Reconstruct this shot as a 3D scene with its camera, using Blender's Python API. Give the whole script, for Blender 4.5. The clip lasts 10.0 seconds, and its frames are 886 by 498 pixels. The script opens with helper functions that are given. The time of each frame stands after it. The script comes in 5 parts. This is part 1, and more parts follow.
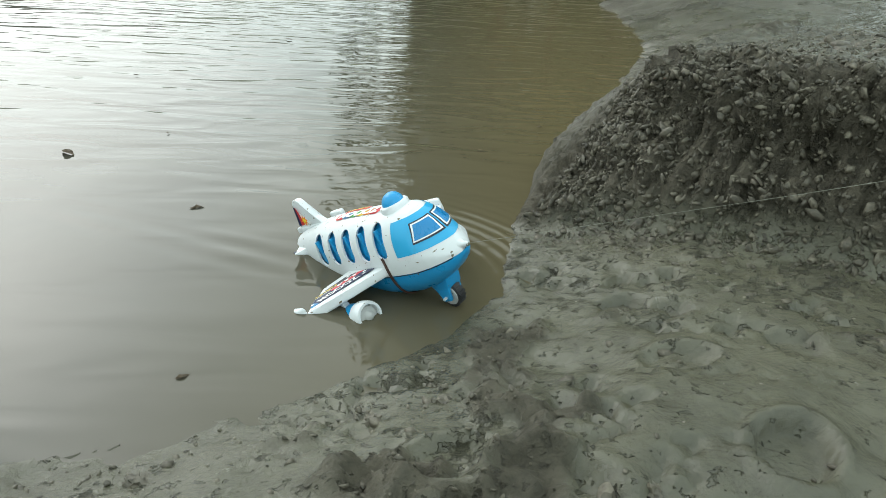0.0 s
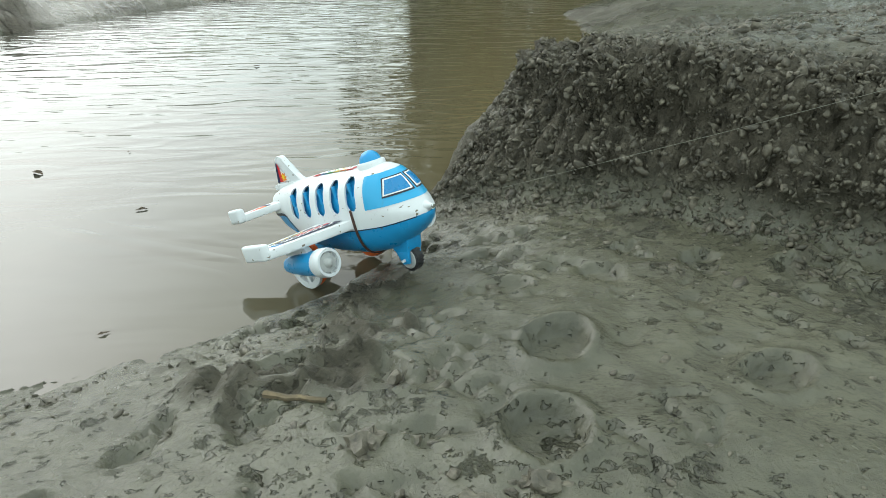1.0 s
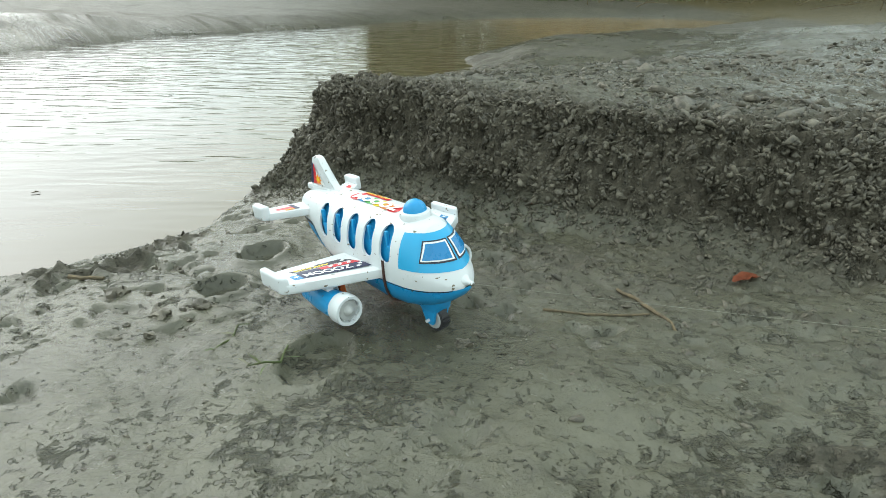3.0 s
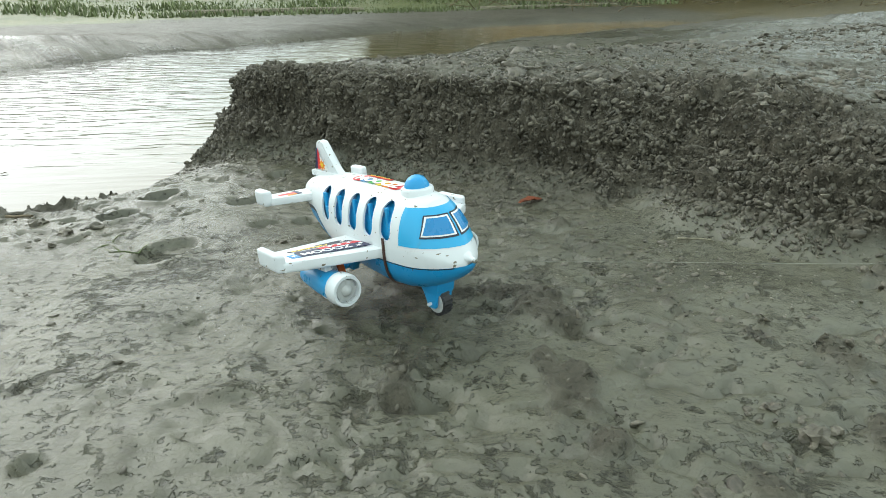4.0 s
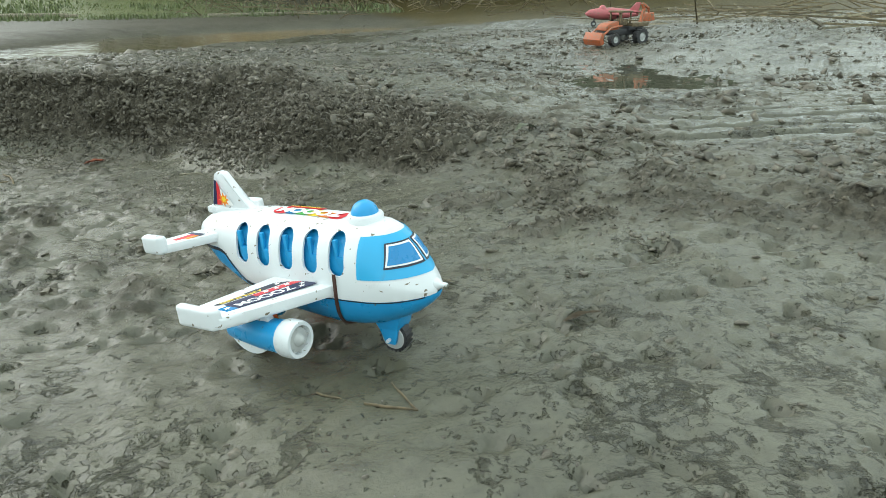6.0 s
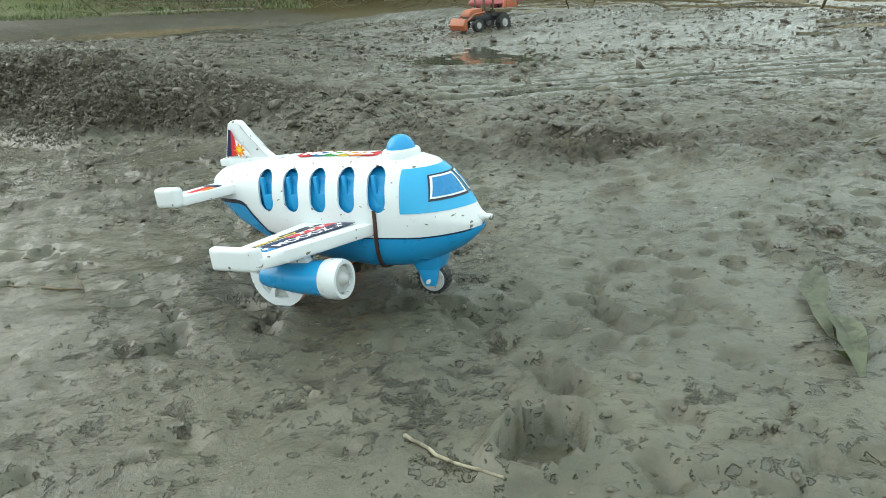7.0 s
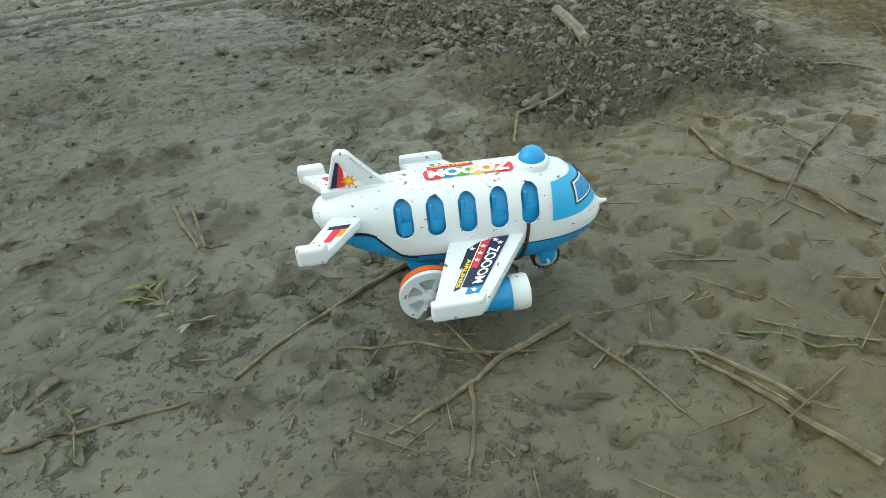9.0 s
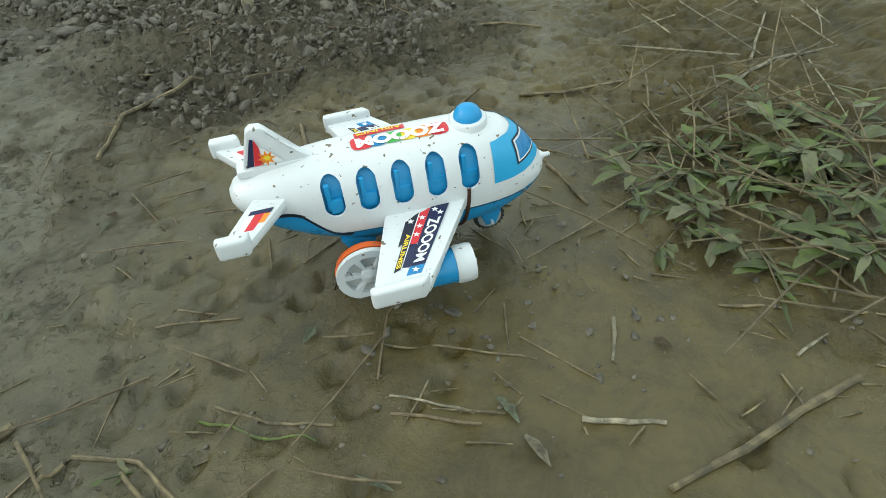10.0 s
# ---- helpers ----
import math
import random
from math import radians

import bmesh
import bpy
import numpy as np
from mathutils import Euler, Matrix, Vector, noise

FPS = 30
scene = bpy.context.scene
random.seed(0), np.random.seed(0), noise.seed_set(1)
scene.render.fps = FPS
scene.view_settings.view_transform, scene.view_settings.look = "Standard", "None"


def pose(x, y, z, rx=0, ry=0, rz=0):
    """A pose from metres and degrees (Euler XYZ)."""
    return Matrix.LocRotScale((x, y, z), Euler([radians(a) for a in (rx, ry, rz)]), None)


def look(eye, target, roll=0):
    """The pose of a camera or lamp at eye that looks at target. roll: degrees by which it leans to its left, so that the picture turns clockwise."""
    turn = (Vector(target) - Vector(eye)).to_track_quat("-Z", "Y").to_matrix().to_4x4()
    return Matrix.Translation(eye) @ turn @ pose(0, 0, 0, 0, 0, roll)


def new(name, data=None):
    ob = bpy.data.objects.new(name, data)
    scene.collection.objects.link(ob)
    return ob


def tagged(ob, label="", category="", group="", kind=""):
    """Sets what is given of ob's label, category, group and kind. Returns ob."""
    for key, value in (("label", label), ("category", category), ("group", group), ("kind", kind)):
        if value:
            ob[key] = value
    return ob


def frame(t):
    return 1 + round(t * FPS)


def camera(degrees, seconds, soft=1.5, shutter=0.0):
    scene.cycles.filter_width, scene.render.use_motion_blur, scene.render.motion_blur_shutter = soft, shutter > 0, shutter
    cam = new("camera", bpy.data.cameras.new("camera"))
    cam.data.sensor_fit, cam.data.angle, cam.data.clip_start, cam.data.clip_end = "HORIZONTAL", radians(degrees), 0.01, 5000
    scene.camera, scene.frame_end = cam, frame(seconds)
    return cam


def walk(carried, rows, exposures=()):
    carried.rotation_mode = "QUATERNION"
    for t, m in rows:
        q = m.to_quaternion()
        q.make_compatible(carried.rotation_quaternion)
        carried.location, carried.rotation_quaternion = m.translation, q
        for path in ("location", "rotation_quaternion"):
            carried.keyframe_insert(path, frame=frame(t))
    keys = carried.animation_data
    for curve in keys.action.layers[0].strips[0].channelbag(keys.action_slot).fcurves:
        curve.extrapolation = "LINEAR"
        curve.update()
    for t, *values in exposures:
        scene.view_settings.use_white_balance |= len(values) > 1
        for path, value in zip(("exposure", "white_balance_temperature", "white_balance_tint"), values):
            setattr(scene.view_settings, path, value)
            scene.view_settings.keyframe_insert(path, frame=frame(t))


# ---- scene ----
cam = camera(67.4, 10.0, soft=0.85)
CAM_ROWS = [
    (0, 0.0, 0.0, 0.315, 62.4, -3.1, -0.0),
    (0.5, 0.0752, -0.0669, 0.3181, 64.87, -2.48, -0.18),
    (1, 0.1584, -0.1359, 0.3185, 64.19, 0.84, -0.14),
    (1.5, 0.234, -0.1912, 0.3285, 65.74, 0.31, -2.01),
    (2, 0.2991, -0.2794, 0.3379, 69.04, -0.26, -4.49),
    (2.5, 0.3396, -0.3963, 0.354, 67.28, 0.07, -3.89),
    (2.7, 0.3797, -0.4358, 0.3672, 67.0, -1.36, -3.39),
    (3.8, 0.6451, -0.7293, 0.3363, 69.83, 0.16, -1.01),
    (4, 0.6977, -0.7753, 0.3344, 68.62, 0.71, -1.95),
    (4.5, 0.7967, -0.8801, 0.3288, 67.75, 0.31, -7.01),
    (5, 0.8853, -1.0334, 0.3422, 70.21, -0.83, -11.09),
    (5.5, 0.9711, -1.2018, 0.3607, 68.98, -1.06, -15.8),
    (5.7, 1.0015, -1.246, 0.359, 68.96, -0.76, -18.8),
    (6.8, 1.2027, -1.5649, 0.3235, 69.0, 1.0, -24.7),
    (7, 1.2392, -1.6074, 0.3199, 68.72, 0.86, -27.27),
    (7.5, 1.3235, -1.7399, 0.3479, 68.38, 0.7, -32.06),
    (8, 1.3849, -1.8754, 0.3852, 67.28, 0.18, -39.99),
    (8.5, 1.4555, -2.0312, 0.4609, 61.09, 0.92, -50.14),
    (9, 1.5638, -2.1471, 0.5001, 57.92, 0.58, -57.48),
    (9.5, 1.7324, -2.2948, 0.526, 54.94, 0.81, -62.37),
    (10, 1.8748, -2.4124, 0.5472, 50.73, 0.7, -67.58),
]
walk(cam, [(t, pose(*row)) for t, *row in CAM_ROWS], exposures=[(0.0, 0.10), (2.5, 0.22), (4.2, 0.20), (5.5, 0.30), (7.0, 0.30), (7.5, 0.30), (8.2, 0.14), (8.6, 0.05), (9.2, 0.0), (10.0, -0.08)])

# ---- world and light: an overcast day, brighter over the open pond ----
world = bpy.data.worlds.new("world")
scene.world = world
world.use_nodes = True
wn, wl = world.node_tree.nodes, world.node_tree.links
sky = wn.new("ShaderNodeTexSky")
sky.sky_type, sky.sun_disc = "NISHITA", False
sky.sun_elevation, sky.sun_rotation = radians(32), radians(-40)
sky.air_density, sky.dust_density, sky.ozone_density = 1.0, 9.0, 1.0
pale = wn.new("ShaderNodeHueSaturation")
pale.inputs["Saturation"].default_value = 0.22
wl.new(sky.outputs[0], pale.inputs["Color"])
cloud = wn.new("ShaderNodeMix")
cloud.data_type = "RGBA"
cloud.inputs["Factor"].default_value = 0.74
cloud.inputs["B"].default_value = (10.2, 12.2, 11.9, 1.0)
wl.new(pale.outputs[0], cloud.inputs["A"])
wl.new(cloud.outputs["Result"], wn["Background"].inputs["Color"])
wn["Background"].inputs["Strength"].default_value = 0.15
sun_data = bpy.data.lights.new("sun", "SUN")
sun_data.energy, sun_data.angle, sun_data.color = 0.4, radians(60), (1.0, 0.98, 0.95)
sun = new("sun", sun_data)
sun.matrix_world = look((-5.45, 6.50, 5.30), (0, 0, 0))


# ---- materials ----
def material(name):
    m = bpy.data.materials.new(name)
    m.use_nodes = True
    nt = m.node_tree
    return m, nt.nodes, nt.links, nt.nodes["Principled BSDF"]


def coords(n, kind="Object"):
    return n.new("ShaderNodeTexCoord").outputs[kind]


def noise_tex(n, l, vec, scale, detail=6.0, rough=0.6, warp=0.0):
    t = n.new("ShaderNodeTexNoise")
    t.inputs["Scale"].default_value, t.inputs["Detail"].default_value = scale, detail
    t.inputs["Roughness"].default_value, t.inputs["Distortion"].default_value = rough, warp
    l.new(vec, t.inputs["Vector"])
    return t.outputs["Fac"]


def ramp(n, l, fac, *stops):
    r = n.new("ShaderNodeValToRGB")
    els = r.color_ramp.elements
    while len(els) < len(stops):
        els.new(0.5)
    for e, (p, c) in zip(els, stops):
        e.position = p
        e.color = (*c, 1.0) if isinstance(c, tuple) else (c, c, c, 1.0)
    l.new(fac, r.inputs["Fac"])
    return r.outputs["Color"]


def mix(n, l, fac, a, b, mode="MIX"):
    m = n.new("ShaderNodeMix")
    m.data_type, m.blend_type = "RGBA", mode
    for socket, value in ((m.inputs["Factor"], fac), (m.inputs["A"], a), (m.inputs["B"], b)):
        if isinstance(value, (int, float)):
            socket.default_value = value
        elif isinstance(value, tuple):
            socket.default_value = (*value, 1.0)
        else:
            l.new(value, socket)
    return m.outputs["Result"]


def bump(n, l, height, strength, distance, normal=None):
    b = n.new("ShaderNodeBump")
    b.inputs["Strength"].default_value, b.inputs["Distance"].default_value = strength, distance
    l.new(height, b.inputs["Height"])
    if normal is not None:
        l.new(normal, b.inputs["Normal"])
    return b.outputs["Normal"]


def attribute(n, name):
    a = n.new("ShaderNodeAttribute")
    a.attribute_name = name
    return a.outputs["Fac"]


def mud_material():
    m, n, l, b = material("wet_mud")
    vec = coords(n)
    dry, brown, film, green = (attribute(n, key) for key in ("dry", "brown", "film", "green"))
    big = noise_tex(n, l, vec, 5.0, 4.0, 0.6, 0.4)
    fine = noise_tex(n, l, vec, 60.0, 8.0, 0.7, 0.3)
    grit = noise_tex(n, l, vec, 320.0, 4.0, 0.7)
    wet = ramp(n, l, big, (0.3, (0.068, 0.066, 0.044)), (0.7, (0.108, 0.103, 0.070)))
    soil = ramp(n, l, fine, (0.3, (0.048, 0.042, 0.030)), (0.7, (0.122, 0.107, 0.079)))
    damp = noise_tex(n, l, vec, 11.0, 5.0, 0.7, 1.2)
    silt = ramp(n, l, big, (0.3, (0.060, 0.045, 0.0110)), (0.7, (0.097, 0.072, 0.0185)))
    silt = mix(n, l, 0.8, silt, ramp(n, l, damp, (0.36, 0.62), (0.50, 0.95), (0.66, 1.12)), "MULTIPLY")
    base = mix(n, l, dry, wet, soil)
    base = mix(n, l, brown, base, silt)
    turf = ramp(n, l, noise_tex(n, l, vec, 3.0, 6.0, 0.7), (0.3, (0.09, 0.12, 0.035)), (0.7, (0.17, 0.17, 0.07)))
    base = mix(n, l, green, base, turf)
    patchy = noise_tex(n, l, vec, 22.0, 7.0, 0.72, 0.6)
    drift = noise_tex(n, l, vec, 4.0, 4.0, 0.6, 0.3)
    dent = mix(n, l, 0.35, noise_tex(n, l, vec, 30.0, 6.0, 0.66, 0.25), drift)
    dent = mix(n, l, brown, ramp(n, l, dent, (0.565, 1.0), (0.625, 0.0)), (1.0, 1.0, 1.0))
    speck = mix(n, l, 0.25, noise_tex(n, l, vec, 100.0, 3.0, 0.6, 0.2), drift)
    speck = mix(n, l, brown, ramp(n, l, speck, (0.570, 1.0), (0.605, 0.0)), (1.0, 1.0, 1.0))
    base = mix(n, l, 0.9, base, ramp(n, l, patchy, (0.30, 0.72), (0.48, 1.0), (0.70, 1.12)), "MULTIPLY")
    # dents and specks also darkened in colour for their small shadows and wet
    base = mix(n, l, 0.30, base, ramp(n, l, dent, (0.0, 0.45), (1.0, 1.0)), "MULTIPLY")
    base = mix(n, l, 0.36, base, ramp(n, l, speck, (0.0, 0.30), (1.0, 1.0)), "MULTIPLY")
    base = mix(n, l, 0.35, base, ramp(n, l, fine, (0.30, 0.5), (0.52, 1.0)), "MULTIPLY")
    base = mix(n, l, dry, base, mix(n, l, 0.6, base, ramp(n, l, grit, (0.32, 0.42), (0.52, 1.0)), "MULTIPLY"))
    l.new(base, b.inputs["Base Color"])
    rough_wet = ramp(n, l, noise_tex(n, l, vec, 14.0, 5.0, 0.65, 0.5), (0.36, 0.13), (0.66, 0.36))
    rough = mix(n, l, dry, rough_wet, (0.66, 0.66, 0.66))
    rough = mix(n, l, film, rough, (0.14, 0.14, 0.14))
    l.new(rough, b.inputs["Roughness"])
    b.inputs["IOR"].default_value = 1.5
    l.new(mix(n, l, dry, (0.5, 0.5, 0.5), (0.20, 0.20, 0.20)), b.inputs["Specular IOR Level"])
    calm = n.new("ShaderNodeMapRange")
    calm.inputs["To Min"].default_value, calm.inputs["To Max"].default_value = 0.45, 0.12
    l.new(film, calm.inputs["Value"])
    relief = n.new("ShaderNodeMapRange")
    relief.inputs["To Min"].default_value, relief.inputs["To Max"].default_value = 0.35, 0.9
    l.new(dry, relief.inputs["Value"])
    nrm = bump(n, l, patchy, 0.4, 0.010)
    l.new(calm.outputs[0], nrm.node.inputs["Strength"])
    nrm = bump(n, l, fine, 0.4, 0.008, nrm)
    l.new(relief.outputs[0], nrm.node.inputs["Strength"])
    nrm = bump(n, l, dent, 1.0, 0.005, nrm)
    nrm = bump(n, l, speck, 0.9, 0.003, nrm)
    nrm = bump(n, l, grit, 0.4, 0.002, nrm)
    l.new(relief.outputs[0], nrm.node.inputs["Strength"])
    l.new(nrm, b.inputs["Normal"])
    return m


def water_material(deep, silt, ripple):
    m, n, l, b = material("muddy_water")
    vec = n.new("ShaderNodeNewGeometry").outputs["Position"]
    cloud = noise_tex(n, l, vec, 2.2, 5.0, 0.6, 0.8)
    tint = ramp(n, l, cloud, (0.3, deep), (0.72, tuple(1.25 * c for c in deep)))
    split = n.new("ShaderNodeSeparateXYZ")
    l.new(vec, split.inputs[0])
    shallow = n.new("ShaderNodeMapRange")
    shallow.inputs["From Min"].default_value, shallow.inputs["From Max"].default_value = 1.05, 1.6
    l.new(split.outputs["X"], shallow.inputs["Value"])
    # brown half of the pond's reflection, put into the colour towards +X
    reflection_tint = n.new("ShaderNodeMapRange")
    reflection_tint.inputs["From Min"].default_value, reflection_tint.inputs["From Max"].default_value = -0.30, 0.25
    l.new(split.outputs["X"], reflection_tint.inputs["Value"])
    tint = mix(n, l, reflection_tint.outputs[0], tint, tuple(c * k for c, k in zip(deep, (1.95, 1.65, 1.10))))
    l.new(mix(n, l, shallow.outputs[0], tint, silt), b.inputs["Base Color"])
    b.inputs["Roughness"].default_value, b.inputs["IOR"].default_value = 0.03, 1.34
    mp = n.new("ShaderNodeMapping")
    mp.inputs["Scale"].default_value = (1.0, 3.4, 1.0)
    mp.inputs["Rotation"].default_value = (0, 0, radians(-8))
    l.new(vec, mp.inputs["Vector"])
    wave = noise_tex(n, l, mp.outputs["Vector"], 5.5, 1.5, 0.45, 0.6)
    swell = noise_tex(n, l, mp.outputs["Vector"], 2.0, 2.0, 0.5, 0.2)
    # the wind ruffles the open pond; the water along the near shore lies calm
    breeze = n.new("ShaderNodeMapRange")
    breeze.inputs["From Min"].default_value, breeze.inputs["From Max"].default_value = 0.65, 1.15
    breeze.inputs["To Min"].default_value, breeze.inputs["To Max"].default_value = 0.25 * ripple, ripple
    l.new(split.outputs["Y"], breeze.inputs["Value"])
    nrm = bump(n, l, wave, ripple, 0.020)
    l.new(breeze.outputs[0], nrm.node.inputs["Strength"])
    nrm = bump(n, l, swell, 0.6 * ripple, 0.02, nrm)
    l.new(nrm, b.inputs["Normal"])
    return m


def plastic(name, colour, rough=0.35, specks=0.0, dirt=(0.16, 0.13, 0.09), fine=0.0):
    """Moulded toy plastic: even colour, slight unevenness, specks and smears of dried mud."""
    m, n, l, b = material(name)
    vec = coords(n)
    tone = noise_tex(n, l, vec, 25.0, 3.0, 0.5)
    base = mix(n, l, ramp(n, l, tone, (0.35, 0.0), (0.75, 0.16)), colour, tuple(0.72 * c for c in colour))
    if specks:
        spot = noise_tex(n, l, vec, 190.0, 2.0, 0.4, 0.6)
        base = mix(n, l, ramp(n, l, spot, (0.735 - 0.03 * specks, 0.0), (0.76 - 0.03 * specks, 1.0)), base, dirt)
        smear = noise_tex(n, l, vec, 38.0, 6.0, 0.7, 1.0)
        base = mix(n, l, ramp(n, l, smear, (0.62, 0.0), (0.85, 0.5)), base, dirt)
    l.new(base, b.inputs["Base Color"])
    l.new(ramp(n, l, noise_tex(n, l, vec, 60.0, 4.0), (0.3, rough - 0.06), (0.7, rough + 0.12)), b.inputs["Roughness"])
    l.new(bump(n, l, noise_tex(n, l, vec, 90.0, 3.0), 0.12, 0.0012), b.inputs["Normal"])
    return m


def plain(name, colour, rough=0.6, scale=40.0, vary=0.45, metal=0.0, relief=0.0, stain=0.0, turned=None):
    """A surface with mottled colour that differs a little from piece to piece."""
    m, n, l, b = material(name)
    vec = coords(n)
    t = noise_tex(n, l, vec, scale, 5.0, 0.65, 0.3)
    base = ramp(n, l, t, (0.28, tuple((1 - vary) * c for c in colour)), (0.72, tuple(min(1.0, (1 + vary) * c) for c in colour)))
    isle = n.new("ShaderNodeNewGeometry").outputs["Random Per Island"]
    base = mix(n, l, 1.0, base, ramp(n, l, isle, (0.0, 0.7), (1.0, 1.2)), "MULTIPLY")
    piece = n.new("ShaderNodeObjectInfo").outputs["Random"]
    if turned:
        base = mix(n, l, ramp(n, l, piece, (0.55, 0.0), (0.95, 0.85)), base, turned)
        base = mix(n, l, 1.0, base, ramp(n, l, piece, (0.0, 0.45), (0.3, 1.25), (0.55, 0.7), (1.0, 1.1)), "MULTIPLY")
    if stain:
        blot = noise_tex(n, l, vec, 70.0, 4.0, 0.65, 0.5)
        base = mix(n, l, ramp(n, l, blot, (0.46, 0.0), (0.60, stain)), base, (0.050, 0.042, 0.027))
    l.new(base, b.inputs["Base Color"])
    b.inputs["Roughness"].default_value, b.inputs["Metallic"].default_value = rough, metal
    if relief:
        l.new(bump(n, l, t, 0.6, relief), b.inputs["Normal"])
    return m


MUD = mud_material()
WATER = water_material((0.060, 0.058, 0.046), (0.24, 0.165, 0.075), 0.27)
PUDDLE = water_material((0.085, 0.085, 0.062), (0.085, 0.085, 0.062), 0.10)
WHITE = plastic("white_plastic", (0.68, 0.71, 0.73), 0.33, 1.4)
BLUE = plastic("sky_blue_plastic", (0.012, 0.285, 0.60), 0.30, 0.6)
PALE_BLUE = plastic("windscreen_blue", (0.022, 0.36, 0.66), 0.34, 0.4)
PANE_BLUE = plastic("pane_blue", (0.010, 0.21, 0.48), 0.25, 0.0)
CABIN_BLUE = plastic("cabin_blue", (0.012, 0.29, 0.60), 0.35)
BLACK = plastic("black_print", (0.012, 0.014, 0.03), 0.4)
PRINT_WHITE = plastic("white_print", (0.82, 0.82, 0.82), 0.4, 0.3)
NAVY = plastic("navy_print", (0.008, 0.014, 0.060), 0.4, 0.3)
RED = plastic("red_print", (0.62, 0.025, 0.035), 0.4, 0.3)
ORANGE_PRINT = plastic("orange_print", (0.85, 0.25, 0.02), 0.4, 0.3)
YELLOW = plastic("yellow_print", (0.85, 0.62, 0.04), 0.4, 0.3)
GREEN_PRINT = plastic("green_print", (0.06, 0.40, 0.07), 0.4, 0.3)
BAND = plastic("brown_rubber", (0.060, 0.022, 0.014), 0.55)
ORANGE = plastic("orange_plastic", (0.75, 0.13, 0.02), 0.4, 1.0)
MUDDY_ORANGE = plastic("muddy_orange_plastic", (0.42, 0.095, 0.03), 0.5, 6.0)
GREY_PLASTIC = plastic("grey_plastic", (0.42, 0.43, 0.42), 0.4, 1.0)
DARK_PLASTIC = plastic("dark_plastic", (0.025, 0.025, 0.027), 0.5, 1.5)
PINK = plastic("pink_plastic", (0.42, 0.105, 0.115), 0.45, 3.0)
LINE = plain("pale_string", (0.17, 0.17, 0.14), 0.7)
STRAW = plain("dry_straw", (0.165, 0.130, 0.070), 0.75, 30.0, 0.55, 0.0, 0.0006, 0.75)
PALE_STRAW = plain("pale_straw", (0.27, 0.24, 0.165), 0.7, 30.0, 0.5, 0.0, 0.0006, 0.7)
TWIG = plain("brown_twig", (0.16, 0.120, 0.068), 0.8, 60.0, 0.5, 0.0, 0.001, 0.6)
LEAF = plain("green_leaf", (0.078, 0.110, 0.020), 0.5, 40.0, 0.45, 0.0, 0.0, 0.5, (0.13, 0.125, 0.062))
PALE_LEAF = plain("faded_leaf", (0.18, 0.20, 0.125), 0.45, 30.0, 0.45, 0.0, 0.0, 0.6)
DEAD_LEAF = plain("dead_leaf", (0.105, 0.075, 0.042), 0.7, 30.0)
GRASS = plain("meadow_grass", (0.125, 0.150, 0.062), 0.6, 3.0)
FOLIAGE = plain("tree_leaves", (0.045, 0.062, 0.022), 0.65, 1.5)
BARK = plain("tree_bark", (0.09, 0.07, 0.05), 0.85, 9.0, 0.5, 0.0, 0.01)
CLOD = plain("mud_lump", (0.100, 0.088, 0.064), 0.55, 120.0, 0.65, 0.0, 0.004)
REDDISH = plain("red_brown_leaf", (0.28, 0.075, 0.03), 0.6, 40.0)


# ---- the lie of the land: s runs along the pull, u across it towards the bank ----
W = -0.068
S_DIR, U_DIR, ORIGIN = np.array((0.66, -0.75)), np.array((0.75, 0.66)), np.array((0.3, 0.15))
POND = np.array([(-0.055, 0.476), (0.03, 0.535), (0.085, 0.647), (0.112, 0.798), (0.15, 0.92), (0.17, 1.02), (0.36, 1.40), (0.52, 1.8), (0.66, 2.17), (0.73, 2.6),
                 (0.75, 3.3), (1.1, 3.9), (1.95, 4.5), (3.2, 5.8), (4.3, 7.1), (3.6, 7.75), (2.5, 7.6), (1.2, 6.9), (0.3, 6.1),
                 (-0.4, 5.05), (-1.15, 4.3), (-1.6, 3.2), (-1.75, 2.6), (-2.6, 1.9), (-3.5, 1.0), (-3.3, -0.1), (-2.0, 0.05),
                 (-1.0, 0.2), (-0.5, 0.29), (-0.302, 0.357), (-0.218, 0.391), (-0.089, 0.45)])


def lattice(ix, iy, k):
    h = (ix.astype(np.int64) * 374761393 + iy.astype(np.int64) * 668265263 + k * 974634177) & 0x7FFFFFFF
    h = ((h ^ (h >> 13)) * 1274126177) & 0x7FFFFFFF
    return ((h ^ (h >> 16)) & 0xFFFF) / 65535.0


def value_noise(x, y, k):
    ix, iy = np.floor(x), np.floor(y)
    fx, fy = x - ix, y - iy
    fx, fy = fx * fx * (3 - 2 * fx), fy * fy * (3 - 2 * fy)
    a, b = lattice(ix, iy, k), lattice(ix + 1, iy, k)
    c, d = lattice(ix, iy + 1, k), lattice(ix + 1, iy + 1, k)
    return (a * (1 - fx) + b * fx) * (1 - fy) + (c * (1 - fx) + d * fx) * fy - 0.5


def fbm(x, y, size, k, octaves=4, gain=0.5):
    total, amp = 0.0, 1.0
    x, y = x / size, y / size
    for i in range(octaves):
        total = total + amp * value_noise(x, y, k + i)
        x, y, amp = 2.03 * x + 0.7 * y, 2.03 * y - 0.7 * x, amp * gain
    return total


